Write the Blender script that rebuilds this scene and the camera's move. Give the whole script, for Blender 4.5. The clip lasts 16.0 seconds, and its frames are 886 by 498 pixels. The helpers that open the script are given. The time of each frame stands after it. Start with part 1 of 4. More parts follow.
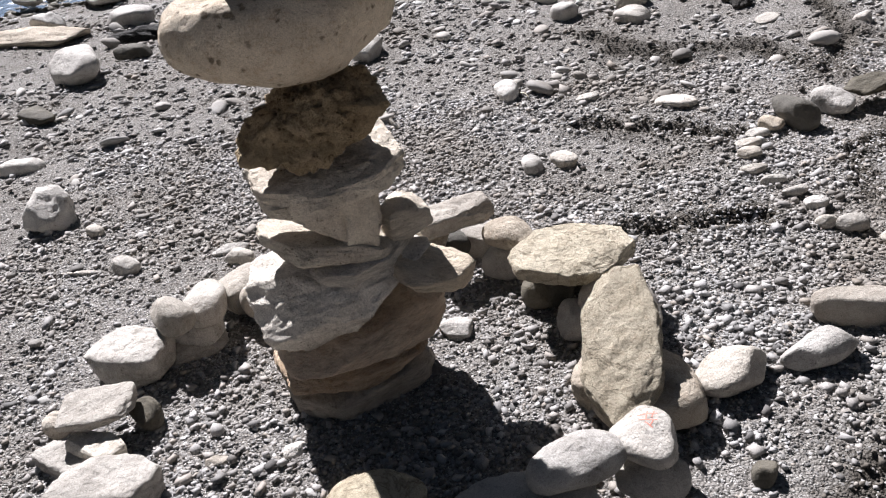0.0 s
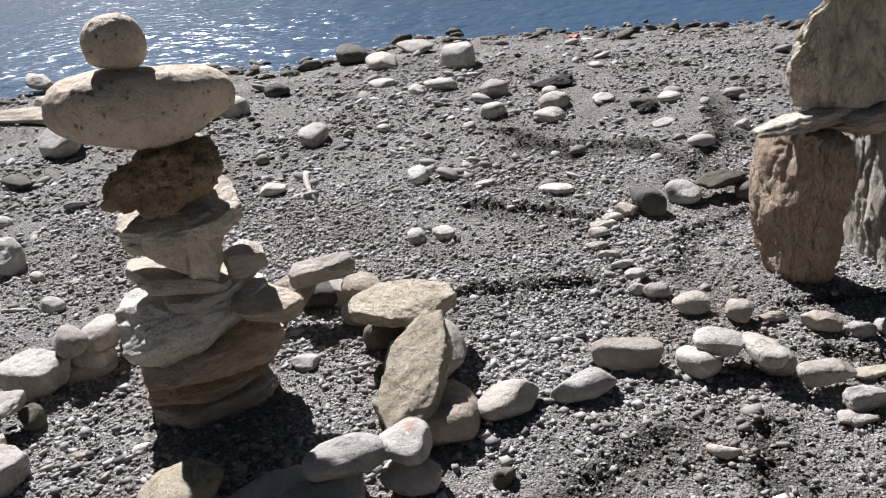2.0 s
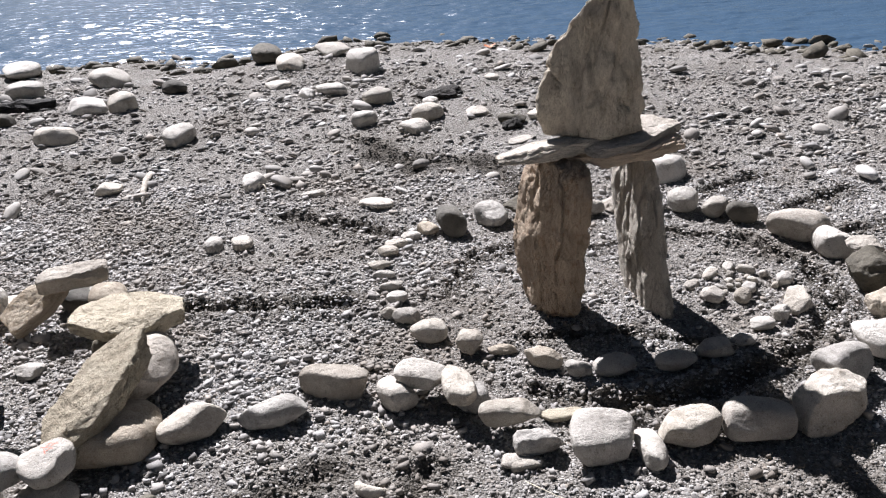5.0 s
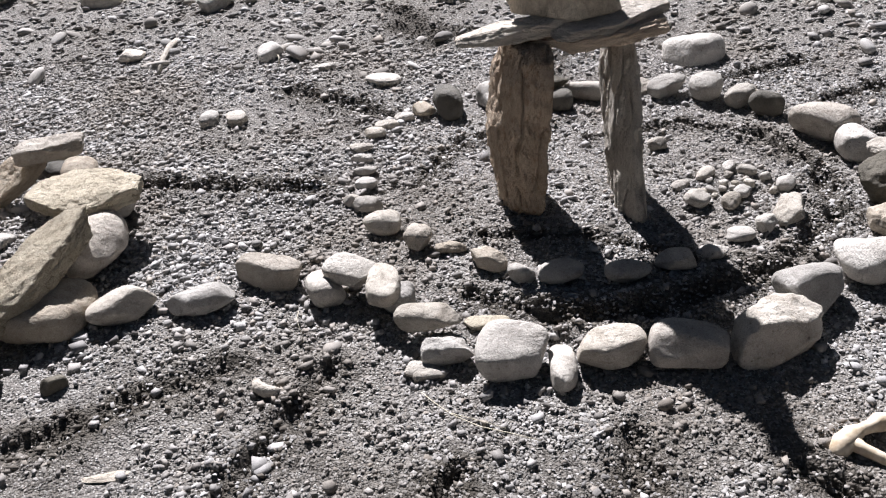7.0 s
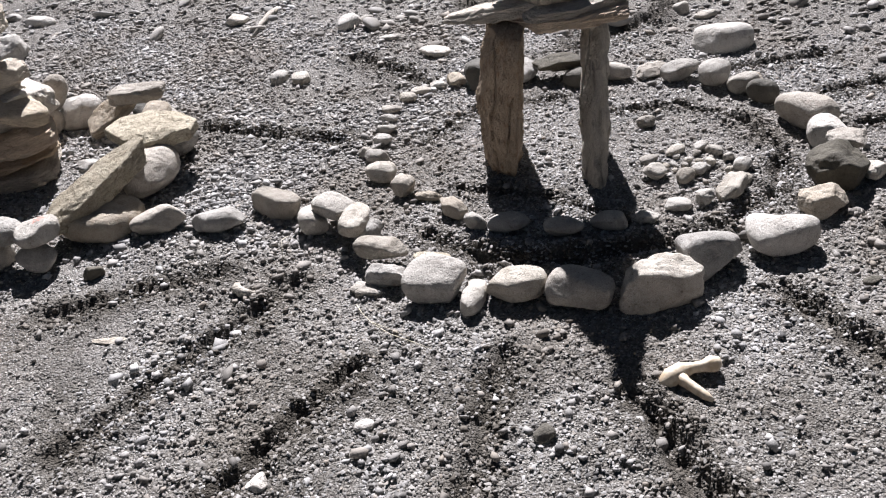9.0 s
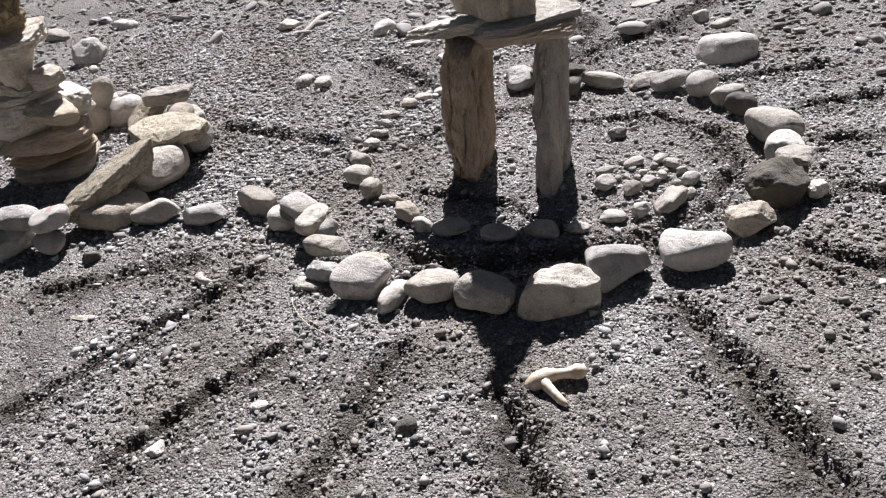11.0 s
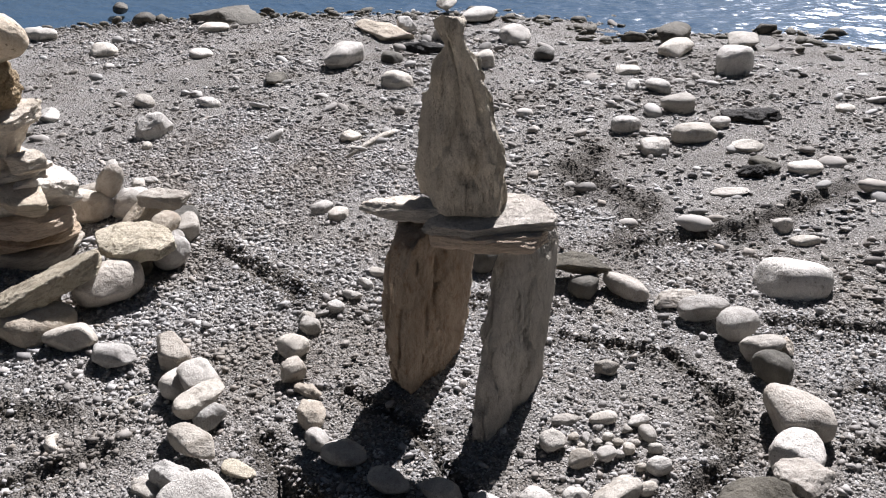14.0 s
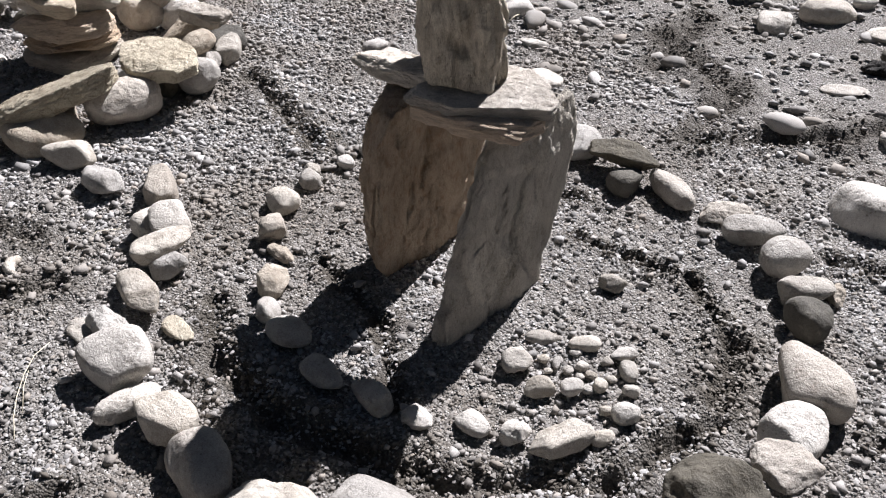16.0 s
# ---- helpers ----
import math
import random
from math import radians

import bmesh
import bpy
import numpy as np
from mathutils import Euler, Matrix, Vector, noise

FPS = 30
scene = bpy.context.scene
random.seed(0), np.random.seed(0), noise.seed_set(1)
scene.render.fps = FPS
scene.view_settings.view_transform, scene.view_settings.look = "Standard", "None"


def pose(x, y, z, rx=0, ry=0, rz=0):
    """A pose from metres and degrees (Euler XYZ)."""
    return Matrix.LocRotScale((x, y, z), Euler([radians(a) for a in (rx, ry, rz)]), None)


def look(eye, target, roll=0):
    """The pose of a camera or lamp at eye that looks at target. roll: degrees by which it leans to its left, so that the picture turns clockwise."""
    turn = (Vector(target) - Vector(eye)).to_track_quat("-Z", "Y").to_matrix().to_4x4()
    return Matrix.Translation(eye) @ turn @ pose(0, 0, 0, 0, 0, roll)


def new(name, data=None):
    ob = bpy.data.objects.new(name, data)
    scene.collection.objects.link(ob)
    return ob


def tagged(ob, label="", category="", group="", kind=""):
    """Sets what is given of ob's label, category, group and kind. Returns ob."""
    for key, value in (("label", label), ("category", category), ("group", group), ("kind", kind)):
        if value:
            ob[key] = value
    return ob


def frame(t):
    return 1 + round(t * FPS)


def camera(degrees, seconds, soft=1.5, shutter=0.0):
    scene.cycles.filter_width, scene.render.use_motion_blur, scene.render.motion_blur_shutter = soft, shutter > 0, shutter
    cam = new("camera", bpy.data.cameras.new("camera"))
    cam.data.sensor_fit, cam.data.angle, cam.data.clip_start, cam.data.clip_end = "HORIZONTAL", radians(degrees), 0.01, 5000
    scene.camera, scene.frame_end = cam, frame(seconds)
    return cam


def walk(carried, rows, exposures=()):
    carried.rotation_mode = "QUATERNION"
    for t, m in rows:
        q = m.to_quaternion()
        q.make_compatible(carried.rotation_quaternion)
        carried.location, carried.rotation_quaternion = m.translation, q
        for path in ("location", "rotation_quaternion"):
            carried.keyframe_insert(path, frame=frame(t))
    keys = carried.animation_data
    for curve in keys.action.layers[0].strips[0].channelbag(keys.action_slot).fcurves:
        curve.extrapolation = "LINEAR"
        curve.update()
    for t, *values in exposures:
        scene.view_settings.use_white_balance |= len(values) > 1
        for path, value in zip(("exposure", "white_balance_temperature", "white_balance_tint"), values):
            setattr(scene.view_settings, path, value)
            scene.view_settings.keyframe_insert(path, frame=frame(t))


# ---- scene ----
cam = camera(54.7, 16.0, soft=1.15)
PATH = [
    (0, (0.195, 0.0, 1.457), (0.094, 1.719, 0.439), -9.1),
    (0.5, (0.358, -0.143, 1.479), (0.231, 1.606, 0.518), -8.0),
    (1, (0.489, -0.291, 1.472), (0.37, 1.522, 0.636), -7.2),
    (1.5, (0.608, -0.406, 1.489), (0.477, 1.408, 0.657), -7.1),
    (2, (0.774, -0.481, 1.484), (0.64, 1.342, 0.671), -6.9),
    (2.5, (0.983, -0.538, 1.463), (0.834, 1.283, 0.651), -6.4),
    (3, (1.085, -0.504, 1.466), (0.942, 1.314, 0.644), -5.6),
    (3.5, (1.242, -0.408, 1.471), (1.108, 1.414, 0.657), -4.9),
    (3.7, (1.306, -0.389, 1.486), (1.188, 1.44, 0.686), -4.3),
    (5.8, (1.883, -0.283, 1.4), (1.66, 1.517, 0.556), -4.3),
    (6, (1.926, -0.243, 1.398), (1.682, 1.521, 0.488), -4.4),
    (6.5, (2.021, -0.159, 1.394), (1.738, 1.534, 0.367), -4.9),
    (7, (2.191, -0.104, 1.39), (1.754, 1.533, 0.328), -6.5),
    (7.5, (2.371, -0.135, 1.403), (1.797, 1.453, 0.331), -5.7),
    (8, (2.53, -0.234, 1.399), (1.88, 1.332, 0.339), -6.1),
    (8.5, (2.705, -0.32, 1.428), (2.001, 1.222, 0.366), -6.9),
    (10.8, (3.492, -0.215, 1.513), (2.448, 1.131, 0.465), -11.1),
    (11, (3.532, -0.144, 1.501), (2.483, 1.205, 0.462), -11.0),
    (11.5, (3.58, -0.005, 1.461), (2.532, 1.351, 0.43), -10.9),
    (12, (3.59, 0.126, 1.442), (2.514, 1.456, 0.406), -9.0),
    (12.5, (3.613, 0.338, 1.473), (2.516, 1.612, 0.39), -2.9),
    (13, (3.651, 0.499, 1.5), (2.511, 1.739, 0.423), -3.8),
    (13.5, (3.633, 0.752, 1.489), (2.377, 1.894, 0.431), -4.2),
    (14, (3.631, 0.854, 1.502), (2.276, 2.068, 0.671), -3.7),
    (14.5, (3.593, 1.03, 1.492), (2.226, 2.242, 0.678), -3.2),
    (15, (3.54, 1.186, 1.476), (2.17, 2.352, 0.603), 1.9),
    (15.5, (3.537, 1.262, 1.451), (2.212, 2.313, 0.384), 2.2),
    (16, (3.604, 1.388, 1.431), (2.203, 2.236, 0.283), -0.4),
]
walk(cam, [(t, look(eye, target, roll)) for t, eye, target, roll in PATH],
     exposures=[(t, stops, 6315, 10) for t, stops in ((0, 1.2), (1, 1.0), (1.7, 0.98), (2.5, 1.0), (3, 1.12), (3.5, 1.27), (6, 1.2), (12, 1.13), (13, 1.08), (14, 1.14), (14.5, 0.93), (15, 0.92), (16, 1.14))])

# ---- sky, sun, exposure ----
SUN_AZ, SUN_EL = math.atan2(1.11, -0.51), radians(43.5)
world = bpy.data.worlds.new("world")
scene.world = world
world.use_nodes = True
wn = world.node_tree
sky = wn.nodes.new("ShaderNodeTexSky")
sky.sky_type, sky.sun_disc = "NISHITA", False
sky.sun_elevation, sky.sun_rotation = SUN_EL, radians(90) - SUN_AZ
wn.links.new(sky.outputs["Color"], wn.nodes["Background"].inputs["Color"])
wn.nodes["Background"].inputs["Strength"].default_value = 0.0095
sun = new("sun", bpy.data.lights.new("sun", "SUN"))
sun.data.energy, sun.data.angle, sun.data.color = 5.0, radians(0.55), (1.0, 0.965, 1.0)
sun_dir = Vector((math.cos(SUN_AZ) * math.cos(SUN_EL), math.sin(SUN_AZ) * math.cos(SUN_EL), math.sin(SUN_EL)))
sun.matrix_basis = look(sun_dir * 30, (0, 0, 0))


# ---- materials ----
def material(name):
    m = bpy.data.materials.new(name)
    m.use_nodes = True
    n = m.node_tree
    return m, n, n.nodes["Principled BSDF"]


def node(n, kind, inputs=None, **props):
    o = n.nodes.new(kind)
    for k, v in props.items():
        setattr(o, k, v)
    for k, v in (inputs or {}).items():
        if isinstance(v, bpy.types.NodeSocket):
            n.links.new(v, o.inputs[k])
        else:
            o.inputs[k].default_value = v
    return o


def ramp(n, fac, stops):
    r = node(n, "ShaderNodeValToRGB", {"Fac": fac})
    e = r.color_ramp.elements
    while len(e) < len(stops):
        e.new(0.5)
    for s, (p, c) in zip(e, stops):
        s.position, s.color = p, (*c, 1)
    return r.outputs["Color"]


def mix(n, fac, a, b, kind="MIX"):
    o = node(n, "ShaderNodeMix", {0: fac}, data_type="RGBA", blend_type=kind)
    for i, v in ((6, a), (7, b)):
        if isinstance(v, bpy.types.NodeSocket):
            n.links.new(v, o.inputs[i])
        else:
            o.inputs[i].default_value = (*v, 1)
    return o.outputs[2]


def bump(n, height, strength, distance, normal=None):
    d = {"Height": height, "Strength": strength, "Distance": distance}
    if normal:
        d["Normal"] = normal
    return node(n, "ShaderNodeBump", d).outputs["Normal"]


def coords(n, stretch=(1, 1, 1)):
    """Object coordinates in metres, shifted by a random step for each object."""
    tc = node(n, "ShaderNodeTexCoord").outputs["Object"]
    rnd = node(n, "ShaderNodeObjectInfo").outputs["Random"]
    off = node(n, "ShaderNodeMath", {0: rnd, 1: 37.0}, operation="MULTIPLY").outputs[0]
    add = node(n, "ShaderNodeVectorMath", {0: tc, 1: off}, operation="ADD").outputs[0]
    return node(n, "ShaderNodeMapping", {"Vector": add, "Scale": stretch}).outputs[0], rnd


def stone_material(name, dark, light, stain, stain_amount=0.3, grain=1.0, layers="", rough=0.82, pits=0.3, crack_dark=0.15, pit_scale=70.0):
    m, n, p = material(name)
    co, rnd = coords(n, {"flat": (1, 1, 4.5), "up": (1.5, 1.5, 0.75)}.get(layers, (1, 1, 1)))
    big = node(n, "ShaderNodeTexNoise", {"Vector": co, "Scale": 9.0, "Detail": 5.0, "Roughness": 0.6}).outputs["Fac"]
    mid = node(n, "ShaderNodeTexNoise", {"Vector": co, "Scale": 45.0, "Detail": 6.0, "Roughness": 0.65}).outputs["Fac"]
    fine = node(n, "ShaderNodeTexNoise", {"Vector": co, "Scale": 330.0, "Detail": 3.0, "Roughness": 0.7}).outputs["Fac"]
    blotch = node(n, "ShaderNodeTexNoise", {"Vector": co, "Scale": 14.0, "Detail": 8.0, "Roughness": 0.7, "Distortion": 0.8}).outputs["Fac"]
    speck = node(n, "ShaderNodeTexNoise", {"Vector": co, "Scale": 140.0, "Detail": 4.0, "Roughness": 0.75}).outputs["Fac"]
    chip = node(n, "ShaderNodeTexVoronoi", {"Vector": co, "Scale": 26.0, "Randomness": 1.0}, feature="SMOOTH_F1").outputs["Distance"]
    col = ramp(n, big, [(0.3, dark), (0.7, light)])
    col = mix(n, 0.85, col, ramp(n, blotch, [(0.36, (0.76, 0.73, 0.69)), (0.48, (1.02, 1.0, 0.98)), (0.68, (1.16, 1.15, 1.13))]), "MULTIPLY")
    col = mix(n, 0.6, col, ramp(n, speck, [(0.30, (0.45, 0.42, 0.38)), (0.44, (1.0, 1.0, 1.0))]), "MULTIPLY")
    col = mix(n, ramp(n, mid, [(0.52, (0, 0, 0)), (0.72, (stain_amount,) * 3)]), col, stain)
    col = mix(n, 1.0, col, ramp(n, fine, [(0.3, (0.72,) * 3), (0.65, (1.08,) * 3)]), "MULTIPLY")
    val = node(n, "ShaderNodeMapRange", {0: rnd, 3: 0.78, 4: 1.16}).outputs[0]
    warm = node(n, "ShaderNodeMath", {0: rnd, 1: 7.3}, operation="MULTIPLY").outputs[0]
    warm = node(n, "ShaderNodeMath", {0: warm}, operation="FRACT").outputs[0]
    sat = node(n, "ShaderNodeMapRange", {0: warm, 3: 0.65, 4: 1.15}).outputs[0]
    hsv = node(n, "ShaderNodeHueSaturation", {"Color": col, "Saturation": sat, "Value": val}).outputs[0]
    vor = node(n, "ShaderNodeTexVoronoi", {"Vector": co, "Scale": pit_scale, "Randomness": 1.0}).outputs["Distance"]
    sparse = node(n, "ShaderNodeMapRange", {0: blotch, 1: 0.35, 2: 0.65, 3: -0.10, 4: 0.22}).outputs[0]
    vor = node(n, "ShaderNodeMath", {0: vor, 1: sparse}, operation="ADD").outputs[0]
    pit = ramp(n, vor, [(0.03 + 0.10 * pits, (0, 0, 0)), (0.16 + 0.12 * pits, (1, 1, 1))])
    vein = node(n, "ShaderNodeTexNoise", {"Vector": co, "Scale": 7.0, "Detail": 4.0, "Roughness": 0.55, "Distortion": 0.6}).outputs["Fac"]
    vein = node(n, "ShaderNodeMath", {0: vein, 1: 0.5}, operation="SUBTRACT").outputs[0]
    vein = node(n, "ShaderNodeMath", {0: vein}, operation="ABSOLUTE").outputs[0]
    crack = ramp(n, vein, [(0.0, (0, 0, 0)), (0.012, (1, 1, 1))])
    hsv = mix(n, crack_dark, hsv, ramp(n, vein, [(0.0, (0.45, 0.42, 0.38)), (0.014, (1, 1, 1))]), "MULTIPLY")
    hsv = mix(n, 0.85 * min(1.0, pits + 0.2), hsv, ramp(n, vor, [(0.06 + 0.10 * pits, (0.36, 0.32, 0.27)), (0.14 + 0.12 * pits, (1, 1, 1))]), "MULTIPLY")
    n.links.new(hsv, p.inputs["Base Color"])
    p.inputs["Roughness"].default_value = rough
    p.inputs["Specular IOR Level"].default_value = 0.3
    nm = bump(n, mid, 0.7 * grain, 0.014)
    nm = bump(n, chip, 0.35 * grain, 0.010, nm)
    nm = bump(n, speck, 0.6 * grain, 0.004, nm)
    nm = bump(n, pit, pits, 0.004, nm)
    nm = bump(n, crack, 0.9 * crack_dark, 0.006, nm)
    nm = bump(n, fine, 0.5 * grain, 0.0022, nm)
    n.links.new(nm, p.inputs["Normal"])
    return m


STONE = {
    "g": stone_material("grey_limestone", (0.38, 0.352, 0.308), (0.54, 0.507, 0.452), (0.26, 0.22, 0.17)),
    "w": stone_material("pale_limestone", (0.50, 0.465, 0.412), (0.65, 0.615, 0.555), (0.36, 0.29, 0.21), 0.4, pits=0.5),
    "c": stone_material("cream_limestone", (0.632, 0.547, 0.432), (0.796, 0.704, 0.575), (0.490, 0.345, 0.212), 0.5, 1.2, pits=1.0, crack_dark=0.12, pit_scale=30.0),
    "t": stone_material("tan_sandstone", (0.36, 0.315, 0.255), (0.52, 0.47, 0.395), (0.28, 0.19, 0.12)),
    "y": stone_material("ochre_sandstone", (0.42, 0.365, 0.265), (0.58, 0.52, 0.40), (0.22, 0.16, 0.09), 0.5, grain=1.8, crack_dark=0.6),
    "d": stone_material("dark_slate", (0.075, 0.068, 0.052), (0.15, 0.135, 0.105), (0.20, 0.17, 0.11)),
    "b": stone_material("brown_conglomerate", (0.50, 0.35, 0.18), (0.76, 0.59, 0.36), (0.11, 0.065, 0.03), 0.9, 2.8, pits=1.0, pit_scale=48.0),
    "l": stone_material("layered_limestone", (0.561, 0.483, 0.377), (0.755, 0.670, 0.547), (0.388, 0.276, 0.175), 0.5, 1.5, layers="flat", crack_dark=0.35),
    "h": stone_material("rough_pale_limestone", (0.581, 0.517, 0.428), (0.755, 0.685, 0.580), (0.367, 0.305, 0.230), 0.35, 1.5, pits=0.6, crack_dark=0.25),
    "o": stone_material("pinkish_limestone", (0.571, 0.448, 0.331), (0.755, 0.625, 0.478), (0.449, 0.246, 0.129), 0.5, 1.4, layers="flat", crack_dark=0.3),
    "m": stone_material("rusty_schist", (0.439, 0.330, 0.230), (0.653, 0.532, 0.400), (0.347, 0.177, 0.083), 0.7, 2.0, layers="up", crack_dark=0.4),
    "k": stone_material("blackened_wood", (0.018, 0.016, 0.014), (0.045, 0.04, 0.033), (0.08, 0.065, 0.05), 0.4, 2.0),
    "s": stone_material("grey_schist", (0.592, 0.532, 0.442), (0.785, 0.719, 0.612), (0.388, 0.330, 0.248), 0.6, 1.8, layers="up", crack_dark=0.2),
}


def gravel_material(name, tones):
    m, n, p = material(name)
    geo = node(n, "ShaderNodeNewGeometry")
    rnd = geo.outputs["Random Per Island"]
    col = ramp(n, rnd, tones)
    patch = node(n, "ShaderNodeTexNoise", {"Vector": geo.outputs["Position"], "Scale": 1.7, "Detail": 5.0, "Roughness": 0.6}).outputs["Fac"]
    col = mix(n, ramp(n, patch, [(0.38, (0.75,) * 3), (0.58, (0.0,) * 3)]), col, (0.20, 0.172, 0.14))
    fine = node(n, "ShaderNodeTexNoise", {"Vector": geo.outputs["Position"], "Scale": 420.0, "Detail": 3.0}).outputs["Fac"]
    col = mix(n, 1.0, col, ramp(n, fine, [(0.3, (0.7,) * 3), (0.7, (1.1,) * 3)]), "MULTIPLY")
    n.links.new(col, p.inputs["Base Color"])
    n.links.new(bump(n, fine, 0.4, 0.0015), p.inputs["Normal"])
    p.inputs["Roughness"].default_value = 0.8
    p.inputs["Specular IOR Level"].default_value = 0.3
    return m


def ground_material():
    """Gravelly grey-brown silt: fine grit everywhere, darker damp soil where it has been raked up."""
    m, n, p = material("gravelly_silt")
    pos = node(n, "ShaderNodeNewGeometry").outputs["Position"]
    warp = node(n, "ShaderNodeTexNoise", {"Vector": pos, "Scale": 60.0, "Detail": 2.0}).outputs["Color"]
    bent = node(n, "ShaderNodeVectorMath", {0: warp, 1: (0.008, 0.008, 0.008), 2: pos}, operation="MULTIPLY_ADD").outputs[0]
    grit = node(n, "ShaderNodeTexVoronoi", {"Vector": bent, "Scale": 150.0, "Randomness": 1.0})
    grit2 = node(n, "ShaderNodeTexVoronoi", {"Vector": bent, "Scale": 75.0, "Randomness": 1.0})
    clod = node(n, "ShaderNodeTexNoise", {"Vector": pos, "Scale": 28.0, "Detail": 7.0, "Roughness": 0.7}).outputs["Fac"]
    patch = node(n, "ShaderNodeTexNoise", {"Vector": pos, "Scale": 1.7, "Detail": 5.0, "Roughness": 0.6}).outputs["Fac"]
    soil = ramp(n, patch, [(0.35, (0.185, 0.165, 0.140)), (0.65, (0.32, 0.300, 0.275))])
    tones = [(0.0, (0.09, 0.085, 0.078)), (0.4, (0.27, 0.255, 0.235)), (0.75, (0.46, 0.44, 0.41)), (1.0, (0.70, 0.68, 0.64))]
    small = ramp(n, node(n, "ShaderNodeSeparateColor", {0: grit.outputs["Color"]}).outputs[0], tones)
    large = ramp(n, node(n, "ShaderNodeSeparateColor", {0: grit2.outputs["Color"]}).outputs[1], tones)
    stones = mix(n, ramp(n, grit2.outputs["Distance"], [(0.36, (1, 1, 1)), (0.48, (0, 0, 0))]), small, large)
    gap = ramp(n, grit.outputs["Distance"], [(0.42, (1, 1, 1)), (0.62, (0, 0, 0))])
    cover = mix(n, 1.0, gap, ramp(n, clod, [(0.36, (0.1,) * 3), (0.54, (1.0,) * 3)]), "MULTIPLY")
    col = mix(n, cover, soil, stones)
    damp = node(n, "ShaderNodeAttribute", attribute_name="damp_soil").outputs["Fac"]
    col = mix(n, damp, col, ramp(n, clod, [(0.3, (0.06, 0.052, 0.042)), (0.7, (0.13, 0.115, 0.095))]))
    n.links.new(col, p.inputs["Base Color"])
    p.inputs["Roughness"].default_value = 0.92
    p.inputs["Specular IOR Level"].default_value = 0.2
    nm = bump(n, clod, 0.9, 0.022)
    nm = bump(n, grit2.outputs["Distance"], 1.0, -0.011, nm)
    nm = bump(n, grit.outputs["Distance"], 1.0, -0.010, nm)
    n.links.new(nm, p.inputs["Normal"])
    return m


def water_material():
    m, n, p = material("lake_water")
    pos = node(n, "ShaderNodeNewGeometry").outputs["Position"]
    stretched = node(n, "ShaderNodeMapping", {"Vector": pos, "Scale": (0.8, 1.5, 1.0)}).outputs[0]
    a = node(n, "ShaderNodeTexNoise", {"Vector": stretched, "Scale": 5.0, "Detail": 1.0, "Roughness": 0.55}).outputs["Fac"]
    b = node(n, "ShaderNodeTexNoise", {"Vector": stretched, "Scale": 17.0, "Detail": 2.0, "Roughness": 0.5}).outputs["Fac"]
    p.inputs["Base Color"].default_value = (0.05, 0.09, 0.145, 1)
    p.inputs["Roughness"].default_value = 0.20
    p.inputs["IOR"].default_value = 1.33
    nm = bump(n, a, 0.6, 0.05)
    n.links.new(bump(n, b, 0.6, 0.014, nm), p.inputs["Normal"])
    return m


def plain_material(name, a, b, scale, rough=0.7):
    m, n, p = material(name)
    co, _ = coords(n)
    f = node(n, "ShaderNodeTexNoise", {"Vector": co, "Scale": scale, "Detail": 5.0}).outputs["Fac"]
    n.links.new(ramp(n, f, [(0.35, a), (0.65, b)]), p.inputs["Base Color"])
    n.links.new(bump(n, f, 0.4, 0.003), p.inputs["Normal"])
    p.inputs["Roughness"].default_value = rough
    return m


GRAVEL = gravel_material("gravel_pebbles", [(0.0, (0.08, 0.076, 0.073)), (0.14, (0.18, 0.173, 0.165)), (0.36, (0.30, 0.29, 0.278)), (0.68, (0.44, 0.427, 0.413)), (0.84, (0.32, 0.282, 0.24)), (0.94, (0.50, 0.485, 0.47)), (1.0, (0.62, 0.605, 0.585))])
COBBLE = gravel_material("pale_cobbles", [(0.0, (0.20, 0.19, 0.175)), (0.3, (0.40, 0.385, 0.36)), (0.6, (0.56, 0.545, 0.52)), (0.8, (0.42, 0.38, 0.33)), (1.0, (0.68, 0.665, 0.635))])
GROUND, WATER = ground_material(), water_material()
CRUMB = plain_material("damp_soil_crumb", (0.075, 0.065, 0.053), (0.15, 0.132, 0.11), 90, 0.95)
DRIFT = plain_material("bleached_wood", (0.50, 0.39, 0.26), (0.72, 0.62, 0.48), 60, 0.55)
STRAW = plain_material("dry_straw", (0.50, 0.45, 0.33), (0.66, 0.60, 0.47), 90)
RED = plain_material("red_chalk", (0.50, 0.20, 0.15), (0.60, 0.28, 0.22), 150, 0.9)
LEAF = plain_material("rust_leaf", (0.45, 0.10, 0.03), (0.60, 0.20, 0.05), 60)


# ---- ground ----
SHORE_X = [-60, -12, -7, -5.5, -3.5, -1.8, -0.9, 0.0, 1.0, 2.4, 4.0, 9.0, 60]
SHORE_Y = [-6, 0.5, 4.3, 6.2, 7.5, 7.8, 7.3, 8.2, 7.9, 7.5, 6.7, 4.6, -8]
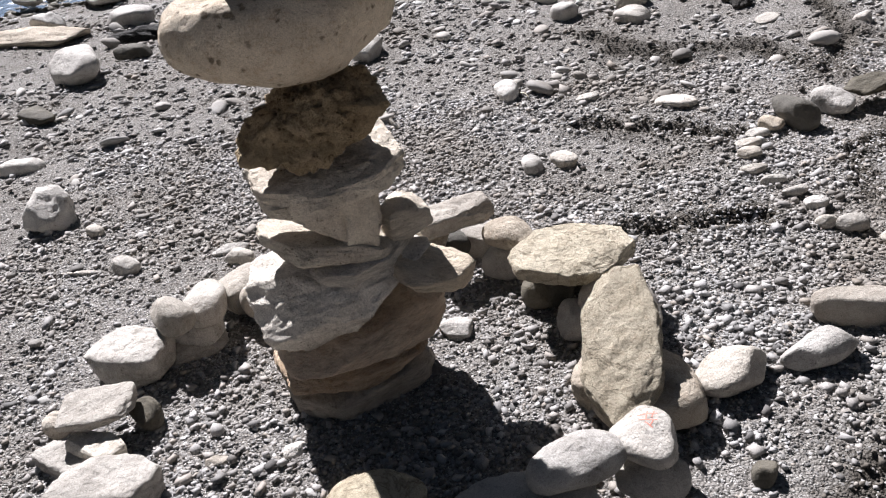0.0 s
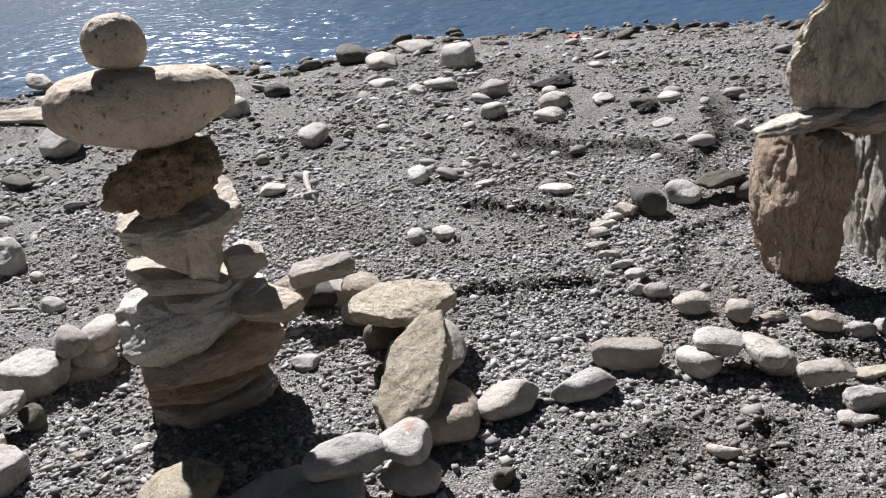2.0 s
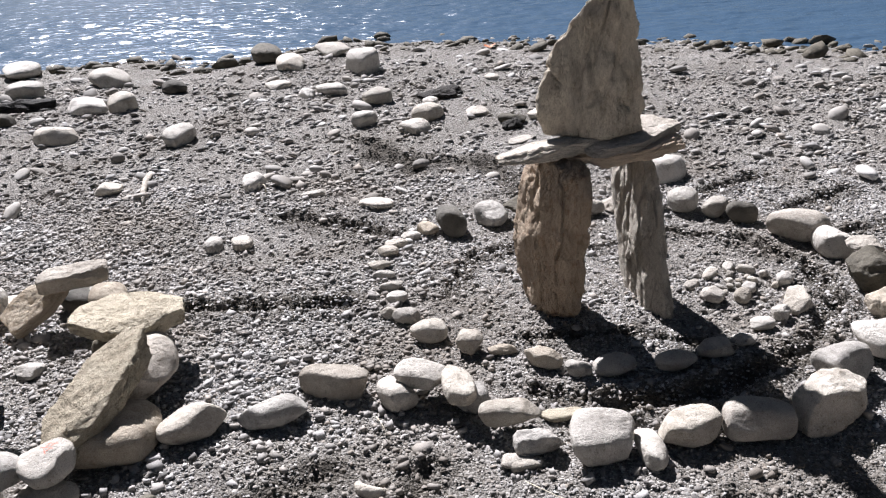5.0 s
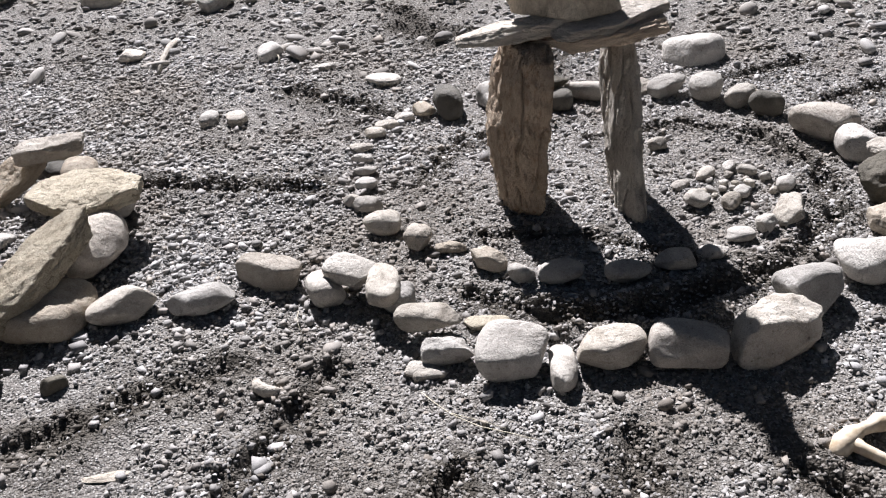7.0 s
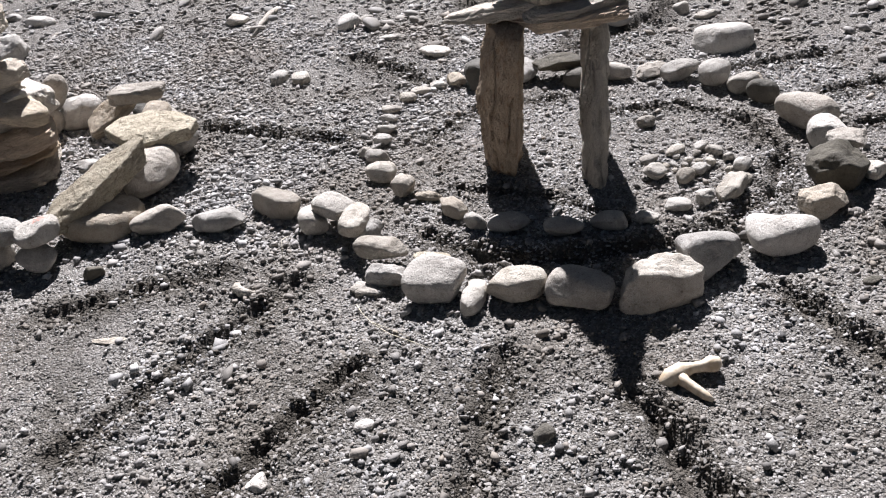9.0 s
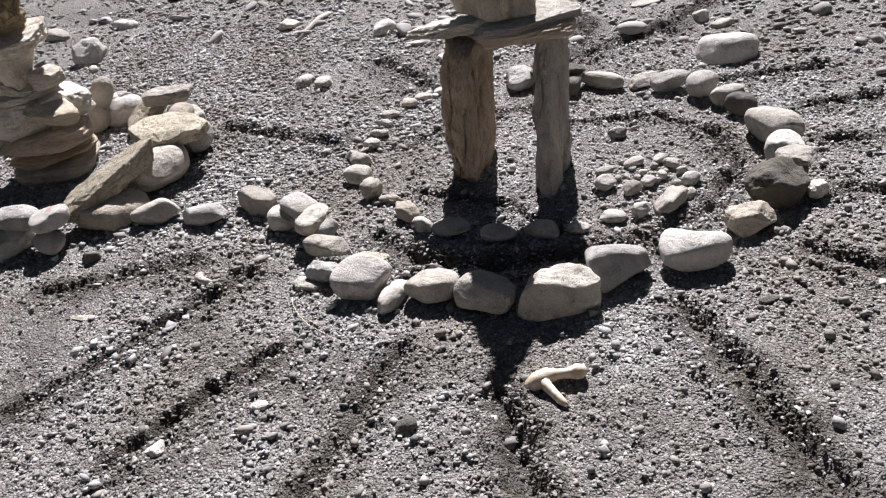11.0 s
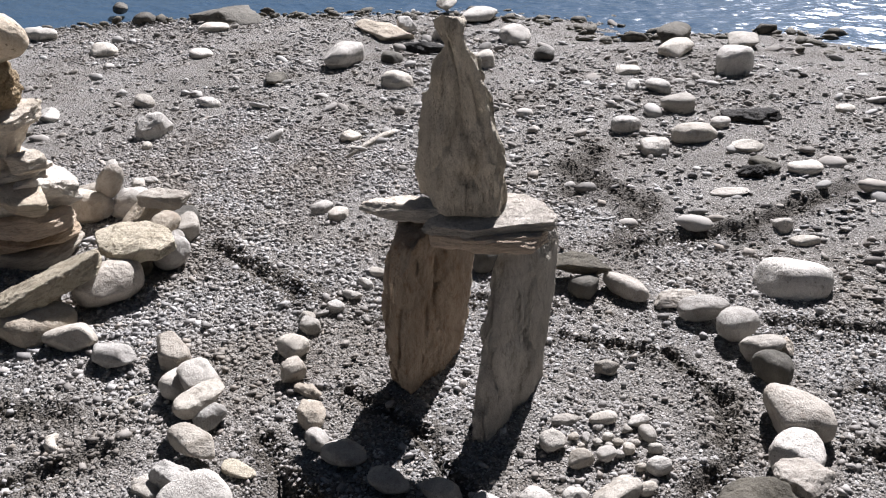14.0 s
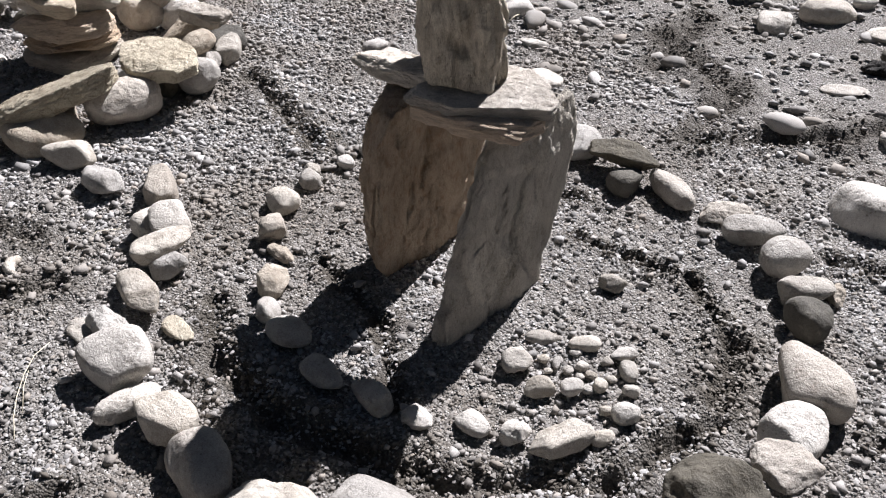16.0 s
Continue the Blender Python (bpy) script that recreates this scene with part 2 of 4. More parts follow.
# raked furrows: x, y of the two ends, half width, depth
FURROWS = [
    (1.445, 1.45, 1.25, 0.62, 0.036, 0.020), (0.75, 1.10, 1.16, 1.43, 0.040, 0.014), (1.83, 1.15, 1.72, 0.62, 0.030, 0.018),
    (2.20, 1.30, 2.29, 0.75, 0.035, 0.020), (2.55, 1.23, 2.82, 0.95, 0.040, 0.024), (2.86, 1.75, 3.36, 1.26, 0.040, 0.026),
    (3.12, 2.15, 3.55, 2.04, 0.035, 0.020), (3.12, 2.54, 3.40, 2.55, 0.030, 0.016), (3.00, 2.86, 3.25, 2.96, 0.030, 0.016),
    (2.88, 3.15, 3.20, 3.35, 0.035, 0.020), (2.50, 3.35, 2.85, 3.56, 0.035, 0.020), (1.78, 3.57, 2.03, 3.99, 0.050, 0.026),
    (2.03, 3.99, 2.15, 4.74, 0.045, 0.024), (0.95, 4.14, 1.55, 3.97, 0.060, 0.020), (1.55, 3.97, 1.75, 3.54, 0.050, 0.022),
    (0.40, 2.42, 1.08, 2.40, 0.045, 0.024), (0.65, 3.32, 1.22, 3.02, 0.050, 0.024), (0.89, 4.45, 1.19, 3.88, 0.050, 0.018),
    (2.02, 2.82, 2.35, 2.95, 0.022, 0.016), (2.35, 2.95, 2.61, 2.84, 0.022, 0.016), (2.61, 2.84, 2.77, 2.60, 0.030, 0.022),
    (2.77, 2.60, 2.78, 2.30, 0.032, 0.022), (2.78, 2.30, 2.60, 2.00, 0.036, 0.025), (2.60, 2.00, 2.25, 1.77, 0.042, 0.028),
    (2.25, 1.77, 1.98, 1.72, 0.040, 0.026), (1.98, 1.72, 1.75, 1.80, 0.032, 0.020), (2.62, 1.20, 2.75, 0.99, 0.040, 0.020),
    (1.45, 2.44, 1.53, 2.78, 0.025, 0.012), (1.53, 2.78, 1.85, 2.96, 0.025, 0.012), (1.74, 2.12, 2.05, 2.14, 0.025, 0.018),
    (2.05, 2.14, 2.35, 2.02, 0.025, 0.018),
]


def noise_at(x, y, scale, seed):
    f = noise.noise
    return np.array([f((a * scale, b * scale, seed)) for a, b in zip(x.ravel().tolist(), y.ravel().tolist())]).reshape(x.shape)


def furrow_at(x, y):
    """Depth of the furrows, and how much damp soil lies open, at the points x, y."""
    depth, damp = np.zeros_like(x), np.zeros_like(x)
    for x0, y0, x1, y1, half, deep in FURROWS:
        near = (x > min(x0, x1) - 0.3) & (x < max(x0, x1) + 0.3) & (y > min(y0, y1) - 0.3) & (y < max(y0, y1) + 0.3)
        if not near.any():
            continue
        px, py = x[near], y[near]
        dx, dy = x1 - x0, y1 - y0
        s = np.clip(((px - x0) * dx + (py - y0) * dy) / (dx * dx + dy * dy), 0, 1)
        wob = 0.012 * np.sin(s * 17 + x0 * 9) * np.sin(s * 7 + y0 * 5)
        half = 0.8 * half
        d = np.hypot(px - x0 - s * dx, py - y0 - s * dy) + wob
        depth[near] += 1.15 * deep * (np.exp(-((np.abs(d) / half) ** 3)) - 0.5 * np.exp(-(((d - 2 * half) / half) ** 2)))
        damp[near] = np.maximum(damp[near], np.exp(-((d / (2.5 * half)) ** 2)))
    return depth, damp


def beach_height(x, y):
    """Large shape of the beach: an unseen sun-bouncing gravel rise added on the land side, level ground, then falling
    away under the water.
    """
    to_shore = np.interp(x, SHORE_X, SHORE_Y) - y
    beach = np.where(to_shore > 1.2, 0.0, np.where(to_shore > -12, -0.07 * (1.2 - to_shore) / 1.2, -0.77))
    # Unseen gravel slope, added to throw sunlight back onto the shaded stone faces.
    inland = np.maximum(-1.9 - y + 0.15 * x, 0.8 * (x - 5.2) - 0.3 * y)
    bounce_bank = np.where(inland > 0, 3.2 * (1 - np.exp(-np.maximum(inland, 0) * 0.2)), 0.0)
    return np.where(to_shore > 1.2, beach + bounce_bank, beach)


def spread(lo, hi, fine, far, grow=1.12):
    line = list(np.arange(lo, hi + fine / 2, fine))
    step, a, b = fine, line[0], line[-1]
    while b < far:
        step *= grow
        a, b = a - step, b + step
        line = [a] + line + [b]
    return np.array(line)


def grid_object(name, xs, ys, zs, mat):
    nx, ny = len(xs), len(ys)
    gx, gy = np.meshgrid(xs, ys)
    me = bpy.data.meshes.new(name)
    i = (np.arange(ny - 1)[:, None] * nx + np.arange(nx - 1)[None, :]).ravel()
    quads = np.stack([i, i + 1, i + nx + 1, i + nx], 1)
    me.from_pydata(np.stack([gx.ravel(), gy.ravel(), zs.ravel()], 1).tolist(), [], quads.tolist())
    me.shade_smooth()
    me.materials.append(mat)
    return new(name, me)


def turned_at(x, y):
    """How far the soil has been turned over by raking: outside the ring, on the open side of the beach, and less so within it."""
    far = np.hypot(x - 2.05, y - 2.4)
    open_side = np.clip((1.75 - y) / 0.35, 0, 1) * np.clip((x - 0.6) / 0.4, 0, 1)
    inside = 0.6 * np.clip((0.95 - far) / 0.15, 0, 1)
    return np.maximum(np.clip((far - 0.95) / 0.2, 0, 1) * open_side, inside)


gxs, gys = spread(-1.5, 3.7, 0.013, 300), spread(0.5, 3.9, 0.013, 300)
GX, GY = np.meshgrid(gxs, gys)
near = np.clip(1.3 - np.maximum(np.abs(GX - 1) - 5, np.abs(GY - 3) - 5) / 6, 0, 1)
f_depth, f_damp = furrow_at(GX, GY)
rough = noise_at(GX, GY, 9.0, 1.0)
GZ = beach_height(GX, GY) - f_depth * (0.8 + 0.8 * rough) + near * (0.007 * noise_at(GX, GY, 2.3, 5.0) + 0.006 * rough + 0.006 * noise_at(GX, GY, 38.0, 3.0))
turned = turned_at(GX, GY)
clods = np.abs(noise_at(GX, GY, 24.0, 12.0))
GZ = GZ + turned * (0.016 * clods - 0.004)
patchy = noise_at(GX, GY, 1.4, 8.0)
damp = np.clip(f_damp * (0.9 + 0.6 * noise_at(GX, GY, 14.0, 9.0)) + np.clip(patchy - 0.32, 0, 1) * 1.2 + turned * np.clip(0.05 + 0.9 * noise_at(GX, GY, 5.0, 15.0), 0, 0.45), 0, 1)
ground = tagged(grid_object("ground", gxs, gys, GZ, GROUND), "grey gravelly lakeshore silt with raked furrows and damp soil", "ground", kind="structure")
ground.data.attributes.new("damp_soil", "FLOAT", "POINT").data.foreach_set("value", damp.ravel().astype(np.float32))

wxs, wys = spread(-6, 4, 0.042, 600, 1.2), spread(5.6, 10.5, 0.042, 600, 1.2)
WX, WY = np.meshgrid(wxs, wys)
calm = np.clip(1.2 - np.maximum(np.abs(WX + 1) - 7, np.abs(WY - 8) - 5) / 6, 0, 1)
WZ = -0.072 + calm * (0.020 * noise_at(WX, WY * 1.5, 1.6, 4.0) + 0.014 * noise_at(WX + 0.3 * WY, WY * 1.4, 4.2, 6.0) + 0.011 * noise_at(WX, WY * 1.3, 10.0, 8.0))
water = tagged(grid_object("water", wxs, wys, WZ, WATER), "rippled blue lake water glittering in the sun", "water", kind="structure")


def scatter(name, label, seed, count, x0, x1, y0, y1, median, spread_log, biggest, sink=0.25, avoid_damp=0.75, facets=20, mat=None, only_damp=False, band=0.0, flat=1.0, tilt=0.45):
    """A joined bed of small stones, squashed and turned: rounded (20 or 80 facets), or broken chips (4, 8 or 12 flat facets)."""
    rng = np.random.default_rng(seed)
    x, y = rng.uniform(x0, x1, count), rng.uniform(y0, y1, count)
    _, wet = furrow_at(x, y)
    soft = np.maximum(wet, 0.75 * turned_at(x, y) * np.array([noise.noise((a * 5, b * 5, 15.0)) > -0.1 for a, b in zip(x.tolist(), y.tolist())]))
    clump = np.array([noise.noise((a * 1.1, b * 1.1, 2.5)) + 0.6 * noise.noise((a * 4, b * 4, 7.5)) for a, b in zip(x.tolist(), y.tolist())])
    keep = (rng.uniform(0, 1, count) > soft * avoid_damp) & (rng.uniform(-0.55, 0.5, count) < clump + 0.22) & (y < np.interp(x, SHORE_X, SHORE_Y) + 0.4)
    if band:
        keep = np.abs(y - np.interp(x, SHORE_X, SHORE_Y) + 0.1) < band * rng.uniform(0, 1, count)
    if only_damp:
        keep = rng.uniform(0.15, 1.0, count) < wet
    x, y = x[keep], y[keep]
    k = len(x)
    size = np.minimum(median * np.exp(rng.normal(0, spread_log, k)), biggest) / 2
    phi = (1 + 5 ** 0.5) / 2
    ico = np.array([(-1, phi, 0), (1, phi, 0), (-1, -phi, 0), (1, -phi, 0), (0, -1, phi), (0, 1, phi), (0, -1, -phi), (0, 1, -phi), (phi, 0, -1), (phi, 0, 1), (-phi, 0, -1), (-phi, 0, 1)]) / math.hypot(1, phi)
    tri = np.array([(0, 11, 5), (0, 5, 1), (0, 1, 7), (0, 7, 10), (0, 10, 11), (1, 5, 9), (5, 11, 4), (11, 10, 2), (10, 7, 6), (7, 1, 8), (3, 9, 4), (3, 4, 2), (3, 2, 6), (3, 6, 8), (3, 8, 9), (4, 9, 5), (2, 4, 11), (6, 2, 10), (8, 6, 7), (9, 8, 1)])
    if facets == 8:
        ico = np.array([(1, 0, 0), (0, 1, 0), (-1, 0, 0), (0, -1, 0), (0, 0, 1), (0, 0, -1)]) * 1.12
        tri = np.array([(0, 1, 4), (1, 2, 4), (2, 3, 4), (3, 0, 4), (1, 0, 5), (2, 1, 5), (3, 2, 5), (0, 3, 5)])
    if facets == 4:
        ico = np.array([(-0.8, -0.8, -0.6), (0.8, -0.8, -0.6), (0.8, 0.8, -0.6), (-0.8, 0.8, -0.6), (0, 0, 0.9)])
        tri = np.array([(0, 1, 4), (1, 2, 4), (2, 3, 4), (3, 0, 4)])
    if facets == 12:
        ico = np.array([(i, j, h) for h in (-1, 1) for i, j in ((-1, -1), (1, -1), (1, 1), (-1, 1))]) * (0.72, 0.72, 0.8)
        tri = np.array([(0, 2, 1), (0, 3, 2), (4, 5, 6), (4, 6, 7), (0, 1, 5), (0, 5, 4), (1, 2, 6), (1, 6, 5), (2, 3, 7), (2, 7, 6), (3, 0, 4), (3, 4, 7)])
    if facets == 80:
        ico, tri = ball(2)[0], np.array(ball(2)[1])
    corners = len(ico)
    v = ico[None] * rng.uniform(0.82, 1.15, (k, corners, 1))
    if facets in (4, 12):
        v = v + rng.uniform(-0.28, 0.28, (k, corners, 3))
    if facets == 80:
        v = np.broadcast_to(ico[None], (k, corners, 3)).copy()
        for _ in range(6):
            q = rng.normal(size=(k, 3))
            q /= np.linalg.norm(q, axis=1)[:, None]
            over = np.maximum(np.einsum("kcd,kd->kc", v, q) - rng.uniform(0.6, 0.9, k)[:, None], 0)
            v -= 0.8 * over[:, :, None] * q[:, None]
        v *= rng.uniform(0.97, 1.03, (k, corners, 1))
    v = v * np.stack([rng.uniform(0.9, 1.45, k), rng.uniform(0.7, 1.0, k), rng.uniform(0.4, 0.75, k) * flat], 1)[:, None]
    for axis, top in ((0, tilt), (1, tilt), (2, math.pi)):
        a = rng.uniform(-top, top, k)
        c, s = np.cos(a)[:, None], np.sin(a)[:, None]
        i, j = [q for q in (0, 1, 2) if q != axis]
        vi, vj = v[:, :, i].copy(), v[:, :, j].copy()
        v[:, :, i], v[:, :, j] = c * vi - s * vj, s * vi + c * vj
    fx = np.clip(np.searchsorted(gxs, x), 1, len(gxs) - 1)
    fy = np.clip(np.searchsorted(gys, y), 1, len(gys) - 1)
    v = v * size[:, None, None]
    v[:, :, 0] += x[:, None]
    v[:, :, 1] += y[:, None]
    v[:, :, 2] += (GZ[fy, fx] + size * flat * (0.55 - 2 * sink * rng.uniform(0, 0.6, k)))[:, None]
    faces = (tri[None] + corners * np.arange(k)[:, None, None]).reshape(-1, 3)
    me = bpy.data.meshes.new(name)
    me.vertices.add(corners * k)
    me.vertices.foreach_set("co", v.ravel())
    me.loops.add(len(faces) * 3)
    me.loops.foreach_set("vertex_index", faces.ravel())
    me.polygons.add(len(faces))
    me.polygons.foreach_set("loop_start", np.arange(len(faces)) * 3)
    me.update()
    if facets in (20, 80):
        me.shade_smooth()
    me.materials.append(mat or GRAVEL)
    return tagged(new(name, me), label, "gravel", kind="stuff")


# ---- rocks ----
BALLS = {}


def ball(level):
    if level not in BALLS:
        bm = bmesh.new()
        bmesh.ops.create_icosphere(bm, subdivisions=level, radius=1)
        BALLS[level] = (np.array([v.co[:] for v in bm.verts]), [[v.index for v in f.verts] for f in bm.faces])
        bm.free()
    return BALLS[level]


def fbm(pts, scale, seed, octaves=3):
    f = noise.fractal
    return np.array([f((a * scale + seed, b * scale, c * scale), 0.9, 2.1, octaves) for a, b, c in pts.tolist()])


def mesh_of(name, verts, faces, mat, flat=False):
    me = bpy.data.meshes.new(name)
    me.from_pydata(verts.tolist(), [], faces)
    if not flat:
        me.shade_smooth()
    me.materials.append(mat)
    return me


def rock_mesh(name, size, shape, seed, mat, level=4, cuts=()):
    """A stone of that length, width and height. Shapes: p pebble, e egg, s soft block, b slab, q block, a angular, r rough lump,
    h hewn block. cuts: planes (nx, ny, nz, distance) that trim the stone, in half sizes."""
    rng = np.random.default_rng(seed)
    d, faces = ball(level)
    power = {"p": 2.5, "e": 2.3, "s": 3.6, "b": 5.5, "q": 7.0, "a": 3.2, "r": 2.9, "h": 9.0}[shape]
    r = (np.abs(d) ** power).sum(1) ** (-1 / power)
    planes = []
    for q in cuts:
        long = math.hypot(*q[:3])
        planes.append((np.array(q[:3]) / long, q[3] / long, 0.02))
    for _ in range({"p": 9, "e": 2, "s": 8, "b": 9, "q": 9, "a": 16, "r": 12, "h": 9}[shape]):
        q = rng.normal(size=3) * (1, 1, 0.5 if shape in "bh" else 0.8)
        q /= np.linalg.norm(q)
        c = rng.uniform(0.74, 1.0) if shape in "ps" else rng.uniform(0.80, 1.0) if shape in "eq" else rng.uniform(0.95, 1.25) if shape == "h" else rng.uniform(0.66, 0.98)
        planes.append((q, c, 0.03 if shape in "abqrh" else 0.24 if shape == "e" else rng.uniform(0.08, 0.24)))
    for q, c, k in planes:
        lim = c / np.maximum(d @ q, 1e-3)
        r = 0.5 * (r + lim - np.sqrt((r - lim) ** 2 + k * k))
    v = d * r[:, None]
    if shape != "h":
        v = v / (np.abs(v).max(0) + 1e-6)
    if shape in "ps":
        v[:, 1] *= 1 + rng.uniform(-0.22, 0.22) * v[:, 0]
        v[:, 2] *= 1 + rng.uniform(-0.2, 0.2) * v[:, 0] + rng.uniform(-0.12, 0.12) * v[:, 1]
        v[:, 1] += rng.uniform(-0.10, 0.10) * (v[:, 0] ** 2 - 0.4)
    v = v * np.array(size) / 2
    mean = float(np.prod(size)) ** (1 / 3)
    big, small = {"p": (0.034, 0.011), "e": (0.035, 0.012), "s": (0.034, 0.011), "b": (0.05, 0.036), "q": (0.05, 0.030), "a": (0.06, 0.032), "r": (0.10, 0.07), "h": (0.04, 0.026)}[shape]
    off = big * mean * fbm(v, 1.6 / mean, seed % 97, 2) + small * mean * fbm(v * (1, 1, 2.2 if shape in "bqh" else 1), 6.5 / mean, seed % 89 + 11, 4)
    if shape == "r":
        off -= 0.035 * mean * np.exp(-((fbm(v, 5.0 / mean, seed % 71 + 3, 2) / 0.12) ** 2))
    if shape in "bh":
        bed = v[:, 2] / (0.3 * size[2]) + 0.9 * fbm(v * (1, 1, 0.3), 1.2 / mean, seed % 53 + 2, 2)
        off += 0.030 * mean * (np.abs(bed % 1 - 0.5) - 0.25) * (1 - np.abs(d[:, 2])) ** 0.5
    v = v + d * off[:, None]
    return mesh_of(name, v, faces, mat)


def loft_mesh(name, sections, seed, mat, origin, rings=110, around=120, power=3.6, grain=0.008, stretch=0.3, trims=(), notch=0.0):
    """A standing slab lofted through sections (height, x, y, length, thickness, yaw), with split, grainy faces.
    trims: flat faces (direction in degrees, distance in half sizes). notch: how ragged the top is, in metres."""
    sec = np.array(sections, float)
    s = np.linspace(0, 1, rings)
    keys = (sec[:, 0] - sec[0, 0]) / (sec[-1, 0] - sec[0, 0])
    a = np.linspace(0, 2 * math.pi, around, endpoint=False)
    rng = np.random.default_rng(seed)
    r = (np.abs(np.cos(a)) ** power + np.abs(np.sin(a)) ** power) ** (-1 / power)
    for _ in range(6):
        q = rng.uniform(0, 2 * math.pi)
        lim = rng.uniform(0.8, 1.05) / np.maximum(np.cos(a - q), 1e-3)
        r = np.minimum(r, lim)
    for turn_deg, c in trims:
        r = np.minimum(r, c / np.maximum(np.cos(a - radians(turn_deg)), 1e-3))
    verts = []
    for t in s:
        z, x, y, ln, th, yaw = [np.interp(t, keys, sec[:, i]) for i in range(6)]
        edge = min(t, 1 - t) * rings
        shrink = 1 - 0.22 * max(0, 1 - edge / 2.0) ** 2
        u, w = np.cos(a) * r * ln / 2 * shrink, np.sin(a) * r * th / 2 * shrink
        c, n_ = math.cos(radians(yaw)), math.sin(radians(yaw))
        verts += np.stack([x + c * u - n_ * w, y + n_ * u + c * w, np.full(around, z)], 1).tolist()
    v = np.array(verts)
    mid = np.repeat(np.stack([np.interp(s, keys, sec[:, i]) for i in (1, 2)], 1), around, 0)
    out = v[:, :2] - mid
    out /= np.linalg.norm(out, axis=1)[:, None] + 1e-6
    flat = v * (1, 1, stretch)
    cleave = np.abs(fbm(v * (1, 1, 0.22), 14, seed + 21, 2))
    off = grain * (1.6 * fbm(v, 9, seed, 3) + fbm(flat, 30, seed + 5, 4) + 0.6 * np.abs(fbm(flat, 55, seed + 9, 2)) - 1.8 * np.exp(-((cleave / 0.10) ** 2)))
    flake = fbm(v * (1, 1, 0.45), 11, seed + 33, 3)
    off += 0.6 * grain * np.floor(flake * 2.5 + 0.5)
    v[:, :2] += out * off[:, None]
    v[:, 2] -= notch * np.abs(fbm(v * (1, 1, 0), 13, seed + 41, 3)) * np.repeat(np.clip((s - 0.8) * 5, 0, 1), around)
    v[:, 2] += 0.012 * fbm(v, 18, seed + 3, 3) * np.repeat(np.clip((s - 0.9) * 10, 0, 1), around)
    faces = []
    for i in range(rings - 1):
        for j in range(around):
            k = (j + 1) % around
            faces.append([i * around + j, i * around + k, (i + 1) * around + k, (i + 1) * around + j])
    top = [(rings - 1) * around + j for j in range(around)]
    faces += [top, list(range(around - 1, -1, -1))]
    v -= np.array(origin)
    me = mesh_of(name, v, faces, mat)
    return me


WORDS = {"g": "grey limestone", "w": "pale whitish limestone", "c": "cream pitted limestone", "t": "tan sandstone", "y": "ochre yellow sandstone", "d": "dark olive-grey slate", "b": "rough brown conglomerate", "h": "rough pale grey limestone", "o": "pinkish-buff limestone", "l": "layered buff limestone", "m": "rusty brown schist", "s": "grey schist", "k": "blackened driftwood"}
FORMS = {"p": "smooth rounded", "e": "pitted egg-shaped", "s": "soft-edged oblong", "b": "flat angular", "q": "thick squared", "a": "angular broken", "r": "rough lumpy", "h": "sharp-edged hewn"}
PLACE = {
    "chain": ("border_stone", "in the stone row joining both circles", "stones of the joining row"),
    "ring": ("ring_stone", "in the outer spiral ring on gravel", "stones of the outer ring"),
    "inner": ("spiral_stone", "in the small inner spiral on gravel", "stones of the inner spiral"),
    "heap": ("heap_stone", "in the little heap inside the ring", "stones of the little heap"),
    "circle": ("circle_stone", "in the low circle round the cairn", "stones of the cairn circle"),
    "bould": ("beach_stone", "lying half sunk in beach gravel", "loose beach stones"),
    "cairn": ("cairn_stone", "balanced in the tall stacked cairn", "stones of the cairn"),
    "arch": ("capstone", "lying across two upright stones", "stones of the arch"),
}
COUNT = [0]


def put(place, x, y, z, length, width, height, yaw, shape, colour, tilt_x=0.0, tilt_y=0.0, level=0, seed=0, cuts=()):
    """One stone, its middle at x, y, z."""
    COUNT[0] += 1
    name, where, group = PLACE[place]
    level = level or {"bould": 4, "heap": 3, "inner": 4}.get(place, 5)
    me = rock_mesh(name, (length, width, height), shape, seed or COUNT[0] * 13 + 5, STONE[colour], level, cuts)
    ob = new(name, me)
    ob.matrix_basis = pose(x, y, z, tilt_x, tilt_y, yaw)
    return tagged(ob, FORMS[shape] + " " + WORDS[colour] + " " + where, "stone", group)


def loft(name, label, sections, seed, colour, **shape):
    z, x, y = sections[0][:3]
    ob = new(name, loft_mesh(name, sections, seed, STONE[colour], (x, y, z), **shape))
    ob.location = (x, y, z)
    return tagged(ob, label, "stone", "stones of the arch")


# ---- gravel beds ----
scatter("gravel", "fine grey and buff grit on the beach", 10, 240000, -1.6, 3.75, 0.45, 3.8, 0.0072, 0.35, 0.015, facets=4, avoid_damp=0.45, tilt=0.4)
scatter("gravel", "broken grey and buff stone chips on the beach", 11, 42000, -1.6, 3.75, 0.45, 3.8, 0.0100, 0.42, 0.034, facets=12, tilt=0.6, flat=0.85)
scatter("gravel", "coarse pale gravel round the cairn", 20, 24000, -1.6, 1.4, 0.9, 3.8, 0.0115, 0.38, 0.028, facets=12, tilt=0.5)
scatter("gravel", "scattered rounded grey pebbles among the gravel", 12, 3200, -1.6, 3.75, 0.45, 3.8, 0.018, 0.35, 0.05)
scatter("gravel", "flat grey stone flakes lying round the cairn", 26, 3600, -1.6, 1.5, 0.9, 3.8, 0.023, 0.35, 0.05, facets=12, flat=0.6, tilt=0.3)
scatter("gravel", "grey beach gravel towards the waterline", 13, 60000, -7.5, 5.0, 3.7, 8.4, 0.019, 0.5, 0.09, facets=8, flat=0.7)
